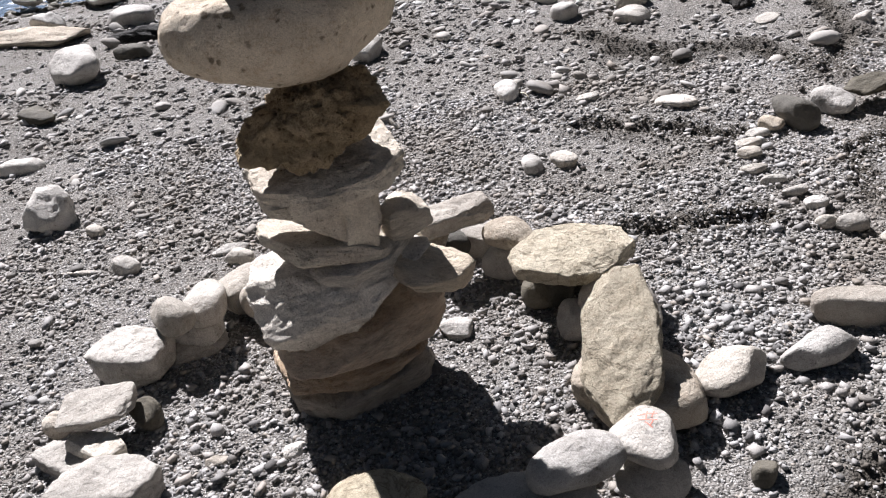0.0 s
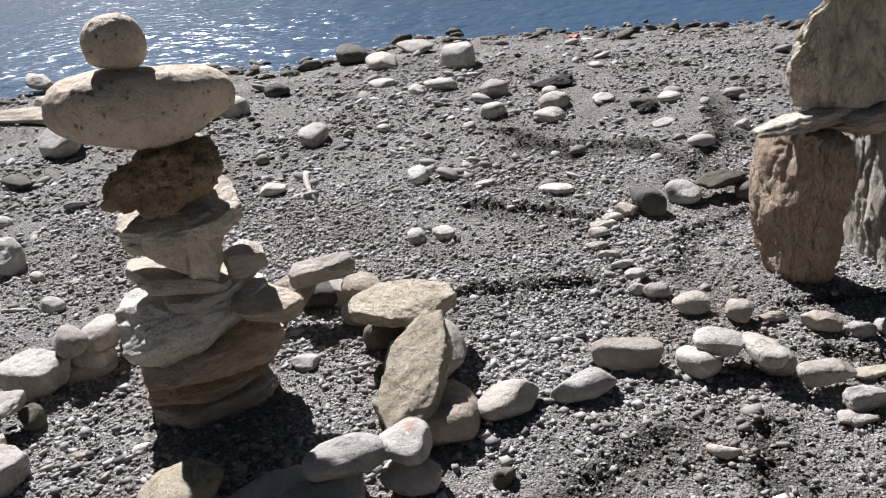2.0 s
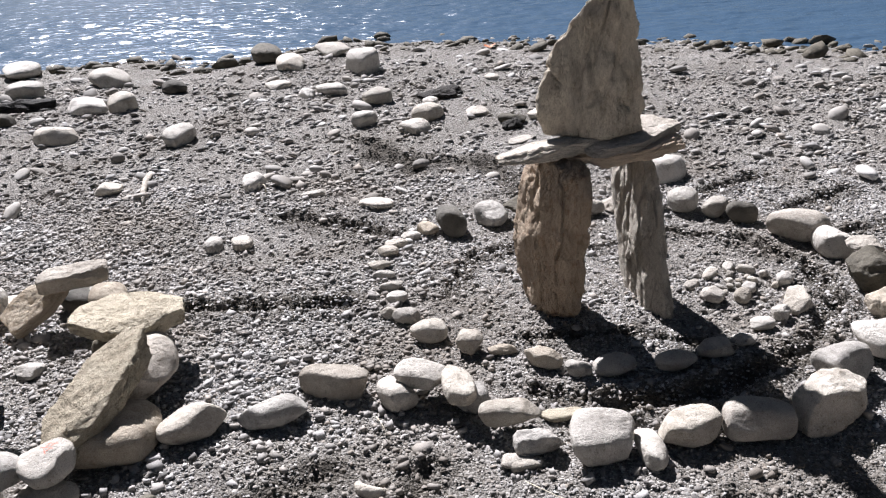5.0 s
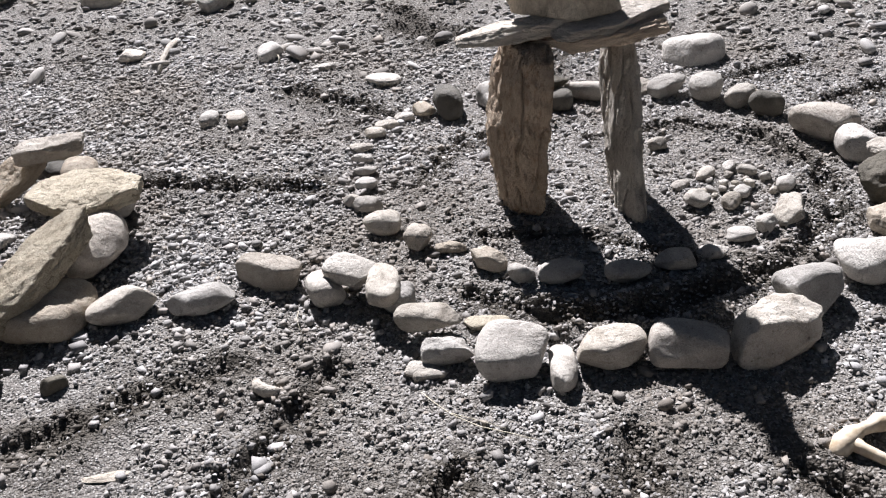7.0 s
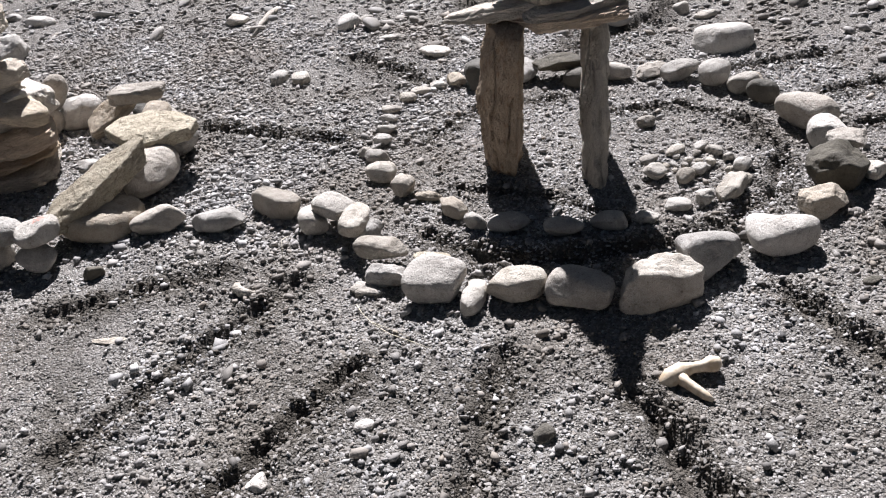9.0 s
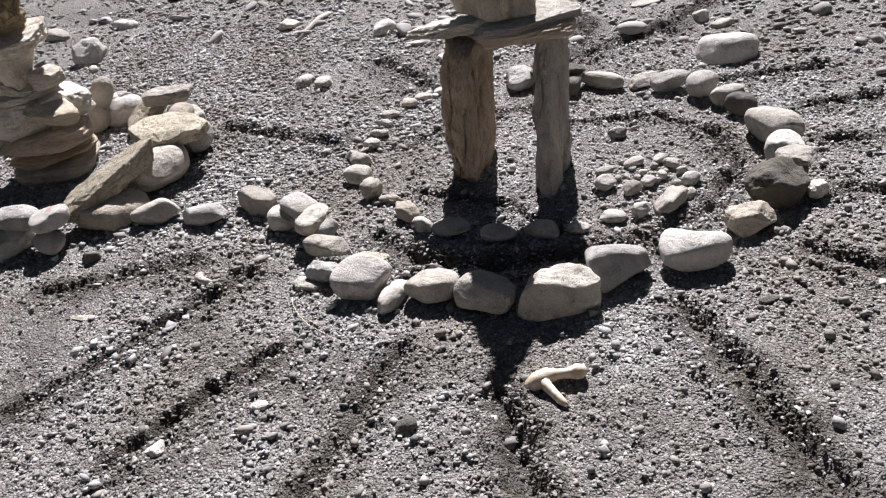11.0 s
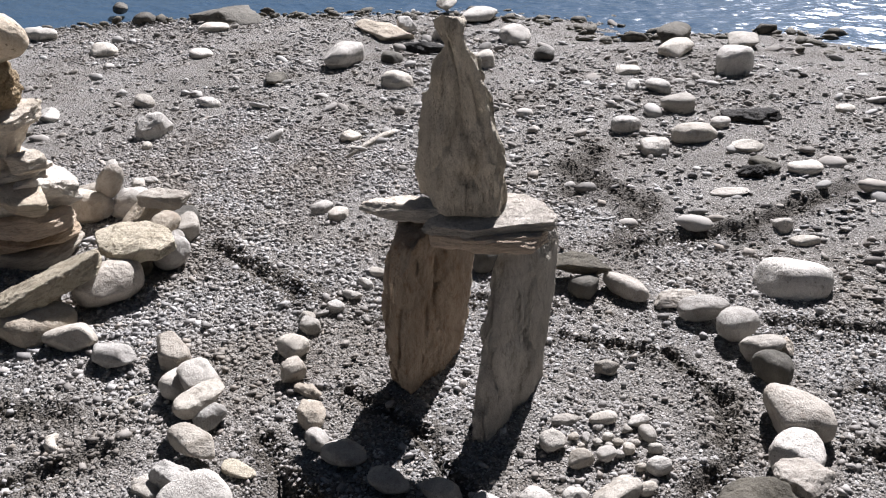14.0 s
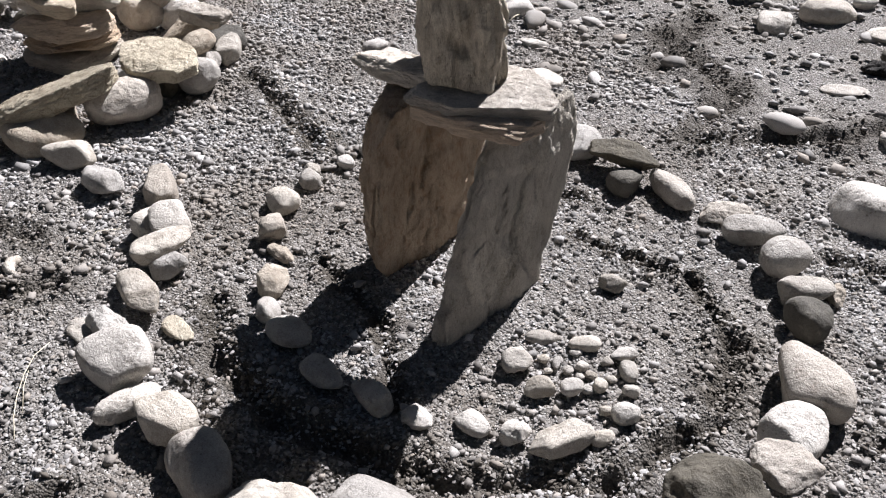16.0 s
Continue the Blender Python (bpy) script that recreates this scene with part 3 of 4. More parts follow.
scatter("wet_cobbles", "dark wet cobbles at the water's edge", 17, 9000, -7.0, 5.0, 3.5, 8.8, 0.060, 0.55, 0.22, sink=0.4, mat=STONE["d"], band=0.6, flat=0.8)
scatter("gravel", "grey beach gravel beside the cairn", 14, 14000, -6.5, -1.5, -1.0, 3.8, 0.018, 0.45, 0.06, facets=8, flat=0.8)
scatter("gravel", "grey beach gravel behind the stone circles", 18, 9000, -2.0, 7.5, -3.5, 0.5, 0.018, 0.4, 0.05, facets=8)
scatter("gravel", "grey beach gravel beside the spiral", 19, 8000, 3.7, 8.0, 0.4, 5.0, 0.018, 0.4, 0.05, facets=8)
scatter("cobbles", "pale and grey cobbles strewn over the upper beach", 15, 1100, -7.0, 5.0, 3.4, 8.3, 0.060, 0.40, 0.15, sink=0.6, facets=80, mat=COBBLE, flat=0.8)
scatter("cobbles", "pale cobbles half sunk beside the cairn circle", 25, 130, -4.0, -0.9, 1.2, 3.6, 0.055, 0.35, 0.12, sink=0.6, facets=80, mat=COBBLE, flat=0.8)
scatter("soil_crumbs", "dark damp soil crumbs turned up by raking", 16, 100000, -0.2, 3.7, 0.55, 4.6, 0.0075, 0.5, 0.022, mat=CRUMB, only_damp=True, facets=8, tilt=0.8)


# ---- the arch of upright stones ----
loft("standing_stone", "broad rusty-brown schist slab standing upright under the capstones",
     [(-0.02, 1.815, 2.36, 0.24, 0.12, 104), (0.04, 1.812, 2.375, 0.36, 0.14, 106), (0.12, 1.81, 2.39, 0.44, 0.150, 107), (0.28, 1.81, 2.405, 0.49, 0.160, 108), (0.44, 1.83, 2.40, 0.46, 0.15, 108), (0.51, 1.85, 2.40, 0.39, 0.14, 108), (0.545, 1.86, 2.40, 0.31, 0.125, 108)], 3, "m", grain=0.008, power=4.5, trims=((150, 1.02), (35, 1.08)), notch=0.03)
loft("standing_stone", "thin grey schist slab leaning upright under the capstones",
     [(-0.02, 2.15, 2.39, 0.40, 0.09, 102), (0.25, 2.13, 2.475, 0.40, 0.095, 102), (0.40, 2.12, 2.52, 0.37, 0.09, 102), (0.49, 2.112, 2.55, 0.34, 0.08, 101), (0.54, 2.105, 2.56, 0.28, 0.065, 100)], 8, "s", grain=0.008, power=5.0, notch=0.06)
put("arch", 2.065, 2.405, 0.548, 0.40, 0.23, 0.042, 12, "h", "o", 0, -4, 6, 71, ((1, 0.5, 0, 1.1), (-1, -0.6, 0, 1.05), (0.7, -1, 0, 1.2), (-1, 0, -1, 1.35)))
put("arch", 1.885, 2.365, 0.574, 0.47, 0.110, 0.050, 12, "h", "l", -3, -5, 6, 53, ((-1, 0, 0.8, 1.25), (-1, 0, -1.2, 1.4), (-1, 1, 0, 1.6), (-1, -1.2, 0, 1.7), (1, -1, 0, 1.4)))
put("arch", 2.09, 2.43, 0.590, 0.37, 0.24, 0.036, 20, "h", "l", 6, -2, 6, 19, ((1, 0.9, 0, 1.15), (1, -1.3, 0, 1.25), (1, 0, 1, 1.5), (-1, 1, 0, 1.3)))
loft("spire_stone", "tall pointed grey schist blade standing on the capstones",
     [(0.60, 1.975, 2.43, 0.32, 0.19, 165), (0.68, 1.973, 2.432, 0.335, 0.19, 165), (0.78, 1.975, 2.435, 0.33, 0.185, 165), (0.90, 1.99, 2.425, 0.26, 0.155, 165), (1.03, 2.025, 2.39, 0.13, 0.095, 165), (1.075, 2.035, 2.367, 0.075, 0.065, 160), (1.135, 2.04, 2.357, 0.062, 0.06, 160)], 21, "s", grain=0.009, power=5.0, trims=((216, 0.92), (310, 1.0)))

# ---- the balanced cairn ----
put("cairn", -0.190, 1.84, 0.026, 0.39, 0.30, 0.076, 31, "h", "l", 2, -3, 6, 17, ((-1, -0.5, 0, 1.1), (-1, 1, 0, 1.45), (0, -1, -1, 1.5), (1, -0.7, 0, 1.35)))
put("cairn", -0.185, 1.84, 0.098, 0.40, 0.30, 0.060, 29, "h", "o", 0, -5, 6, 40, ((-1, -0.4, 0.3, 1.1), (1, -0.8, 0, 1.45), (0, -1, 1, 1.5)))
put("cairn", -0.160, 1.84, 0.174, 0.43, 0.31, 0.088, 30, "h", "o", -3, -5, 6, 23, ((-1, -0.5, 0.7, 1.25), (1, -0.9, 0, 1.5), (-1, 1, 0, 1.4), (1, -0.2, 0.6, 1.35)))
put("cairn", -0.180, 1.83, 0.310, 0.46, 0.34, 0.205, 22, "h", "h", -6, -9, 6, 61, ((0.9, -0.7, -0.8, 1.0), (-0.9, -0.8, 0.5, 1.15), (-0.5, -1, -0.6, 1.15), (0.3, -0.5, 1, 1.0), (-1, 0.2, -0.5, 1.1), (1, 0.3, 0.8, 1.25)))
put("cairn", 0.055, 1.80, 0.340, 0.22, 0.16, 0.060, 26, "h", "l", 10, 16, 5, 9, ((1, 1, 0, 1.1), (1, -1, 0, 1.3)))
put("cairn", -0.110, 1.82, 0.412, 0.28, 0.22, 0.036, 28, "h", "l", 2, -6, 5, 14, ((1, -1, 0, 1.2), (-1, -1, 0, 1.5)))
put("cairn", -0.195, 1.83, 0.450, 0.32, 0.24, 0.050, 12, "h", "h", -2, 10, 5, 15, ((-1, -0.6, 0, 1.0), (-1, 0, -1, 1.3), (1, 0, 1, 1.4)))
put("cairn", 0.000, 1.86, 0.470, 0.12, 0.11, 0.085, 22, "h", "l", 0, -6, 5, 16, ((1, 0, 1, 1.3),))
loft("cairn_stone", "wedge of pale layered limestone standing in the stacked cairn",
     [(0.445, -0.085, 1.78, 0.06, 0.08, 34), (0.50, -0.105, 1.795, 0.16, 0.15, 32), (0.56, -0.135, 1.81, 0.25, 0.20, 30), (0.61, -0.16, 1.82, 0.32, 0.24, 28)], 31, "h", grain=0.005, power=9.0, trims=((300, 1.0),))
put("cairn", -0.150, 1.83, 0.632, 0.35, 0.26, 0.080, 24, "h", "h", 6, -6, 6, 18, ((-1, -1, 0, 1.35), (1, -1, 0, 1.5), (0, -1, 1, 1.35)))
put("cairn", -0.285, 1.88, 0.628, 0.14, 0.13, 0.030, 30, "h", "l", 3, -4, 5, 19)
put("cairn", -0.155, 1.83, 0.762, 0.38, 0.28, 0.205, 16, "r", "b", 0, -5, 6, 44, ((-0.9, -0.3, 0.9, 0.98), (-0.8, -0.2, -0.9, 1.05), (0.2, -1, 0.1, 0.85), (0.9, -0.5, -0.8, 1.0)))
put("cairn", -0.172, 1.83, 0.972, 0.530, 0.30, 0.232, 16, "e", "c", 0, 5, 6, 12, ((-0.35, -0.1, 0.9, 0.86), (0.15, 0, 1, 0.88), (0.9, 0, -0.8, 1.12), (-0.6, 0, -1, 1.05)))
put("cairn", -0.212, 1.83, 1.143, 0.162, 0.158, 0.160, 0, "e", "c", 0, 0, 6, 3)

# ---- slabs of the circle round the cairn ----
put("circle", 0.488, 1.655, 0.132, 0.48, 0.190, 0.080, 82, "h", "y", -9, -15, 6, 27, ((1, 1, 0, 1.55), (-1, 0.8, 0, 1.2), (-1, -1.0, 0, 1.35), (1, -1.5, 0, 2.0)))
put("bould", -2.90, 6.10, 0.03, 1.05, 0.30, 0.11, 160, "q", "t")
put("circle", 0.43, 2.06, 0.166, 0.36, 0.26, 0.062, 15, "h", "y", 3, 2, 6, 29, ((-1, -1, 0, 1.35), (1, -1, 0, 1.3), (1, 1.2, 0, 1.5), (-1, 1, 0, 1.3), (-0.6, -0.6, -1, 1.1)))
put("circle", 0.11, 2.355, 0.182, 0.24, 0.11, 0.058, 22, "h", "t", 4, 0, 5, 33)
put("circle", -0.03, 2.30, 0.10, 0.24, 0.14, 0.05, 40, "h", "l", 25, -25)
put("bould", 1.27, 5.47, 0.02, 0.34, 0.24, 0.08, 30, "r", "k")
put("bould", -1.88, 5.75, 0.02, 0.55, 0.24, 0.10, 10, "r", "k")
put("bould", 1.73, 4.63, 0.015, 0.16, 0.11, 0.06, 50, "r", "k")

# ---- row of stones joining both circles ----
put("chain", 0.761, 1.643, 0.040, 0.213, 0.138, 0.096, 26, "p", "g")
put("chain", 0.990, 1.692, 0.033, 0.218, 0.111, 0.079, 20, "p", "g")
put("chain", 1.144, 1.829, 0.038, 0.236, 0.118, 0.091, 170, "s", "t")
put("chain", 1.335, 1.761, 0.039, 0.144, 0.104, 0.094, 122, "p", "g")
put("chain", 1.413, 1.788, 0.084, 0.170, 0.115, 0.072, 164, "p", "g", 0, 0, 0, 212)
put("chain", 1.525, 1.727, 0.081, 0.195, 0.100, 0.063, 101, "p", "g")
put("chain", 1.568, 1.735, 0.035, 0.119, 0.106, 0.084, 139, "p", "g")
put("chain", 1.671, 1.626, 0.054, 0.179, 0.089, 0.068, 3, "s", "g")
put("chain", 1.741, 1.527, 0.030, 0.135, 0.093, 0.071, 8, "a", "g")
put("chain", 1.810, 1.673, 0.008, 0.129, 0.062, 0.019, 10, "p", "y")
put("chain", 1.672, 1.464, 0.010, 0.070, 0.057, 0.024, 170, "p", "g")

# ---- outer ring ----
put("ring", 1.909, 1.513, 0.048, 0.185, 0.150, 0.110, 6, "s", "g", 0, 0, 0, 321)
put("ring", 2.028, 1.497, 0.024, 0.170, 0.074, 0.058, 95, "p", "g")
put("ring", 2.139, 1.549, 0.038, 0.183, 0.118, 0.090, 16, "s", "g")
put("ring", 2.325, 1.573, 0.041, 0.193, 0.125, 0.097, 177, "s", "t")
put("ring", 2.530, 1.638, 0.054, 0.249, 0.164, 0.128, 30, "a", "w")
put("ring", 2.633, 1.826, 0.052, 0.208, 0.156, 0.123, 44, "p", "g")
put("ring", 2.814, 1.990, 0.047, 0.218, 0.148, 0.112, 27, "p", "w")
put("ring", 2.905, 2.205, 0.038, 0.179, 0.118, 0.090, 38, "a", "t")
put("ring", 2.937, 2.398, 0.058, 0.229, 0.189, 0.138, 46, "a", "d")
put("ring", 2.969, 2.570, 0.087, 0.135, 0.131, 0.034, 74, "a", "t")
put("ring", 3.059, 2.457, 0.025, 0.084, 0.077, 0.059, 94, "a", "w")
put("ring", 2.904, 2.701, 0.044, 0.176, 0.137, 0.105, 98, "p", "w")
put("ring", 2.818, 2.842, 0.054, 0.234, 0.170, 0.128, 141, "p", "t")
put("ring", 2.660, 3.054, 0.041, 0.132, 0.124, 0.098, 73, "p", "d")
put("ring", 2.567, 3.130, 0.032, 0.173, 0.096, 0.075, 61, "p", "g")
put("ring", 2.614, 3.204, 0.020, 0.098, 0.054, 0.049, 127, "a", "t")
put("ring", 2.444, 3.182, 0.044, 0.164, 0.127, 0.104, 89, "p", "g")
put("ring", 2.300, 3.240, 0.034, 0.185, 0.108, 0.080, 52, "p", "g")
put("ring", 2.167, 3.276, 0.018, 0.170, 0.121, 0.044, 47, "a", "t")
put("ring", 2.010, 3.208, 0.032, 0.255, 0.095, 0.077, 171, "p", "t")
put("ring", 1.791, 3.174, 0.065, 0.252, 0.135, 0.070, 11, "a", "d")
put("ring", 1.876, 3.116, 0.036, 0.124, 0.114, 0.085, 91, "p", "d")
put("ring", 1.430, 3.074, 0.047, 0.238, 0.125, 0.113, 110, "p", "d")
put("ring", 1.609, 3.146, 0.040, 0.169, 0.161, 0.096, 153, "p", "g")

# ---- inner spiral ----
put("inner", 1.536, 2.047, 0.031, 0.109, 0.097, 0.074, 135, "a", "t")
put("inner", 1.646, 2.031, 0.013, 0.099, 0.056, 0.031, 7, "a", "t")
put("inner", 1.771, 1.953, 0.026, 0.131, 0.090, 0.063, 134, "a", "t")
put("inner", 1.874, 1.896, 0.022, 0.088, 0.071, 0.052, 5, "p", "g")
put("inner", 1.993, 1.908, 0.023, 0.144, 0.096, 0.054, 9, "p", "g")
put("inner", 2.176, 1.911, 0.024, 0.133, 0.077, 0.057, 11, "p", "g")
put("inner", 2.302, 1.979, 0.023, 0.119, 0.074, 0.054, 11, "p", "g")
put("inner", 2.407, 2.041, 0.017, 0.092, 0.070, 0.040, 14, "a", "w")
put("inner", 2.486, 2.137, 0.016, 0.097, 0.067, 0.037, 13, "p", "g")
put("inner", 2.569, 2.193, 0.022, 0.073, 0.065, 0.052, 88, "a", "g")
put("inner", 2.640, 2.265, 0.027, 0.151, 0.100, 0.064, 90, "a", "g")
put("inner", 1.404, 2.139, 0.029, 0.128, 0.099, 0.070, 178, "p", "g")
put("inner", 1.320, 2.271, 0.023, 0.108, 0.078, 0.054, 180, "p", "g")
put("inner", 1.252, 2.303, 0.018, 0.068, 0.058, 0.043, 145, "p", "g")
put("inner", 1.265, 2.418, 0.017, 0.084, 0.059, 0.040, 180, "p", "g")
put("inner", 1.237, 2.520, 0.014, 0.091, 0.050, 0.033, 4, "p", "g")
put("inner", 1.197, 2.620, 0.013, 0.089, 0.048, 0.032, 4, "p", "g")
put("inner", 1.164, 2.708, 0.014, 0.101, 0.050, 0.032, 4, "p", "g")
put("inner", 1.183, 2.826, 0.018, 0.094, 0.069, 0.044, 175, "p", "g")
put("inner", 1.215, 2.922, 0.014, 0.109, 0.054, 0.034, 4, "p", "g")
put("inner", 1.267, 2.990, 0.015, 0.089, 0.058, 0.036, 179, "p", "g")
put("inner", 1.336, 3.039, 0.023, 0.096, 0.082, 0.054, 141, "p", "t")

# ---- little heap ----
put("heap", 2.378, 2.338, 0.025, 0.088, 0.076, 0.059, 141, "a", "g")
put("heap", 2.477, 2.331, 0.020, 0.077, 0.058, 0.047, 60, "p", "g")
put("heap", 2.521, 2.398, 0.018, 0.064, 0.052, 0.043, 62, "p", "g")
put("heap", 2.333, 2.453, 0.009, 0.095, 0.050, 0.022, 60, "a", "t")
put("heap", 2.409, 2.515, 0.014, 0.094, 0.051, 0.034, 60, "p", "g")
put("heap", 2.489, 2.579, 0.010, 0.076, 0.042, 0.023, 61, "a", "g")
put("heap", 2.541, 2.548, 0.015, 0.077, 0.048, 0.037, 156, "p", "g")
put("heap", 2.600, 2.508, 0.013, 0.045, 0.037, 0.031, 64, "a", "g")
put("heap", 2.653, 2.444, 0.021, 0.069, 0.059, 0.050, 84, "p", "g")
put("heap", 2.610, 2.416, 0.010, 0.036, 0.028, 0.023, 61, "p", "g")
put("heap", 2.424, 2.426, 0.008, 0.052, 0.025, 0.020, 131, "p", "g")
put("heap", 2.421, 2.483, 0.007, 0.037, 0.027, 0.018, 62, "p", "g")
put("heap", 2.466, 2.467, 0.009, 0.034, 0.032, 0.022, 95, "p", "g")
put("heap", 2.502, 2.466, 0.008, 0.030, 0.028, 0.019, 86, "p", "g")
put("heap", 2.544, 2.455, 0.012, 0.041, 0.037, 0.028, 127, "p", "g")
put("heap", 2.460, 2.431, 0.007, 0.028, 0.026, 0.017, 79, "p", "g")
put("heap", 2.485, 2.529, 0.008, 0.034, 0.029, 0.020, 72, "p", "g")
put("heap", 2.397, 2.403, 0.008, 0.031, 0.029, 0.020, 88, "p", "g")
put("heap", 2.536, 2.428, 0.008, 0.030, 0.028, 0.019, 82, "p", "g")
put("heap", 2.671, 2.355, 0.012, 0.062, 0.041, 0.030, 76, "p", "g")
put("heap", 2.257, 2.740, 0.019, 0.086, 0.071, 0.044, 39, "a", "g")
put("heap", 2.538, 2.498, 0.007, 0.028, 0.025, 0.017, 80, "p", "g")
put("heap", 2.433, 2.390, 0.005, 0.022, 0.019, 0.013, 67, "p", "g")
put("heap", 2.491, 2.441, 0.006, 0.025, 0.022, 0.015, 73, "p", "g")

# ---- circle round the cairn ----
put("circle", -0.859, 1.994, 0.047, 0.229, 0.184, 0.113, 167, "h", "g")
put("circle", -0.703, 2.071, 0.020, 0.189, 0.130, 0.049, 22, "h", "g")
put("circle", -0.745, 2.052, 0.136, 0.191, 0.106, 0.091, 136, "p", "g")
put("circle", -0.661, 2.141, 0.116, 0.223, 0.132, 0.113, 89, "p", "g")
put("circle", -0.578, 2.262, 0.059, 0.196, 0.170, 0.141, 116, "p", "g")
put("circle", -0.648, 2.551, 0.024, 0.132, 0.075, 0.056, 160, "p", "g")
put("circle", -0.859, 1.718, 0.098, 0.190, 0.149, 0.036, 8, "h", "g")
put("circle", -0.761, 1.751, 0.032, 0.119, 0.084, 0.076, 124, "p", "d")
put("circle", -1.008, 1.751, 0.026, 0.083, 0.070, 0.063, 125, "p", "t")
put("circle", -0.843, 1.621, 0.051, 0.169, 0.080, 0.043, 148, "h", "w")
put("circle", -0.928, 1.614, 0.021, 0.194, 0.091, 0.050, 145, "h", "g")
put("circle", -0.778, 1.486, 0.036, 0.263, 0.151, 0.085, 175, "h", "g")
put("circle", 0.076, 2.437, 0.048, 0.211, 0.161, 0.115, 152, "p", "d")
put("circle", 0.252, 2.272, 0.044, 0.149, 0.138, 0.105, 136, "p", "g")
put("circle", 0.275, 2.27, 0.142, 0.180, 0.135, 0.082, 150, "p", "t")
put("circle", 0.358, 2.080, 0.045, 0.153, 0.140, 0.107, 154, "p", "d")
put("circle", 0.419, 1.921, 0.046, 0.141, 0.121, 0.109, 83, "p", "g")
put("circle", 0.424, 1.656, 0.040, 0.145, 0.124, 0.095, 83, "h", "t")
put("circle", 0.530, 1.580, 0.052, 0.307, 0.241, 0.125, 18, "p", "t")
put("circle", 0.535, 1.885, 0.076, 0.265, 0.200, 0.160, 110, "p", "t")
put("circle", 0.430, 2.205, 0.066, 0.175, 0.150, 0.140, 70, "p", "g")
put("circle", 0.482, 1.367, 0.122, 0.177, 0.143, 0.085, 124, "p", "w")
put("circle", 0.322, 1.310, 0.118, 0.227, 0.134, 0.095, 24, "e", "g")
put("circle", 0.487, 1.325, 0.033, 0.161, 0.112, 0.078, 172, "p", "g")
put("circle", 0.186, 1.248, 0.041, 0.362, 0.191, 0.098, 5, "h", "g")
put("circle", -0.124, 1.284, 0.061, 0.258, 0.197, 0.145, 136, "s", "y")
put("circle", -0.183, 2.415, 0.031, 0.198, 0.164, 0.073, 175, "p", "t")
put("circle", -0.285, 2.345, 0.066, 0.220, 0.160, 0.150, 40, "p", "w")
put("circle", -0.425, 2.195, 0.068, 0.300, 0.170, 0.155, 12, "p", "t")
put("circle", 0.173, 2.406, 0.043, 0.246, 0.114, 0.103, 155, "p", "g")
put("circle", 0.310, 2.261, 0.041, 0.238, 0.109, 0.098, 165, "p", "t")
put("circle", -0.714, 2.123, 0.050, 0.229, 0.168, 0.119, 154, "p", "g")
put("circle", -0.345, 2.295, 0.175, 0.200, 0.115, 0.115, 28, "e", "t", 0, -58)

# ---- loose stones on the beach ----
put("bould", 2.411, 3.633, 0.032, 0.294, 0.219, 0.147, 24, "p", "w")
put("bould", 0.570, 6.482, 0.059, 0.469, 0.279, 0.267, 118, "p", "w")
put("bould", 0.814, 5.398, 0.028, 0.222, 0.196, 0.129, 48, "s", "g")
put("bould", 1.225, 4.952, 0.028, 0.281, 0.168, 0.127, 61, "p", "w")
put("bould", 0.814, 4.868, 0.025, 0.189, 0.163, 0.114, 42, "p", "w")
put("bould", 1.162, 4.640, 0.019, 0.219, 0.169, 0.087, 119, "s", "g")
put("bould", 1.526, 4.956, 0.014, 0.180, 0.151, 0.065, 66, "p", "w")
put("bould", 1.743, 4.729, 0.015, 0.177, 0.101, 0.070, 152, "a", "d")
put("bould", 1.893, 4.814, 0.014, 0.185, 0.142, 0.065, 60, "p", "w")
put("bould", 1.773, 4.342, 0.005, 0.189, 0.104, 0.023, 44, "p", "w")
put("bould", 2.149, 4.092, 0.017, 0.098, 0.081, 0.079, 105, "p", "w")
put("bould", 2.278, 4.025, 0.010, 0.117, 0.085, 0.044, 56, "s", "g")
put("bould", 0.428, 5.755, 0.024, 0.312, 0.161, 0.111, 142, "p", "w")
put("bould", 1.197, 5.238, 0.017, 0.125, 0.110, 0.078, 60, "p", "w")
put("bould", -1.108, 5.634, 0.037, 0.319, 0.195, 0.169, 139, "s", "g")
put("bould", -1.547, 6.510, 0.038, 0.493, 0.273, 0.173, 136, "p", "w")
put("bould", -0.847, 6.088, 0.027, 0.240, 0.167, 0.124, 136, "p", "d")
put("bould", -1.323, 5.588, 0.029, 0.376, 0.262, 0.130, 148, "p", "w")
put("bould", -1.220, 4.841, 0.029, 0.345, 0.219, 0.133, 150, "p", "w")
put("bould", -1.869, 5.346, 0.023, 0.311, 0.180, 0.105, 149, "p", "d")
put("bould", -2.763, 6.302, 0.042, 0.347, 0.189, 0.190, 142, "a", "w")
put("bould", -2.164, 6.258, 0.030, 0.457, 0.297, 0.138, 148, "s", "g")
put("bould", -5.180, 5.757, 0.037, 0.987, 0.717, 0.170, 170, "b", "d")
put("bould", -4.719, 5.326, 0.021, 0.565, 0.319, 0.096, 174, "p", "w")
put("bould", -6.142, 4.043, 0.035, 0.646, 0.329, 0.161, 175, "a", "w")
put("bould", -4.549, 4.037, 0.029, 0.455, 0.238, 0.131, 170, "p", "w")
put("bould", -2.344, 3.387, 0.020, 0.260, 0.139, 0.092, 168, "s", "g")
put("bould", -1.916, 3.678, 0.018, 0.231, 0.146, 0.082, 173, "p", "w")
put("bould", -3.573, 4.529, 0.018, 0.393, 0.214, 0.082, 169, "p", "w")
put("bould", -2.584, 2.810, 0.020, 0.280, 0.150, 0.092, 157, "a", "w")
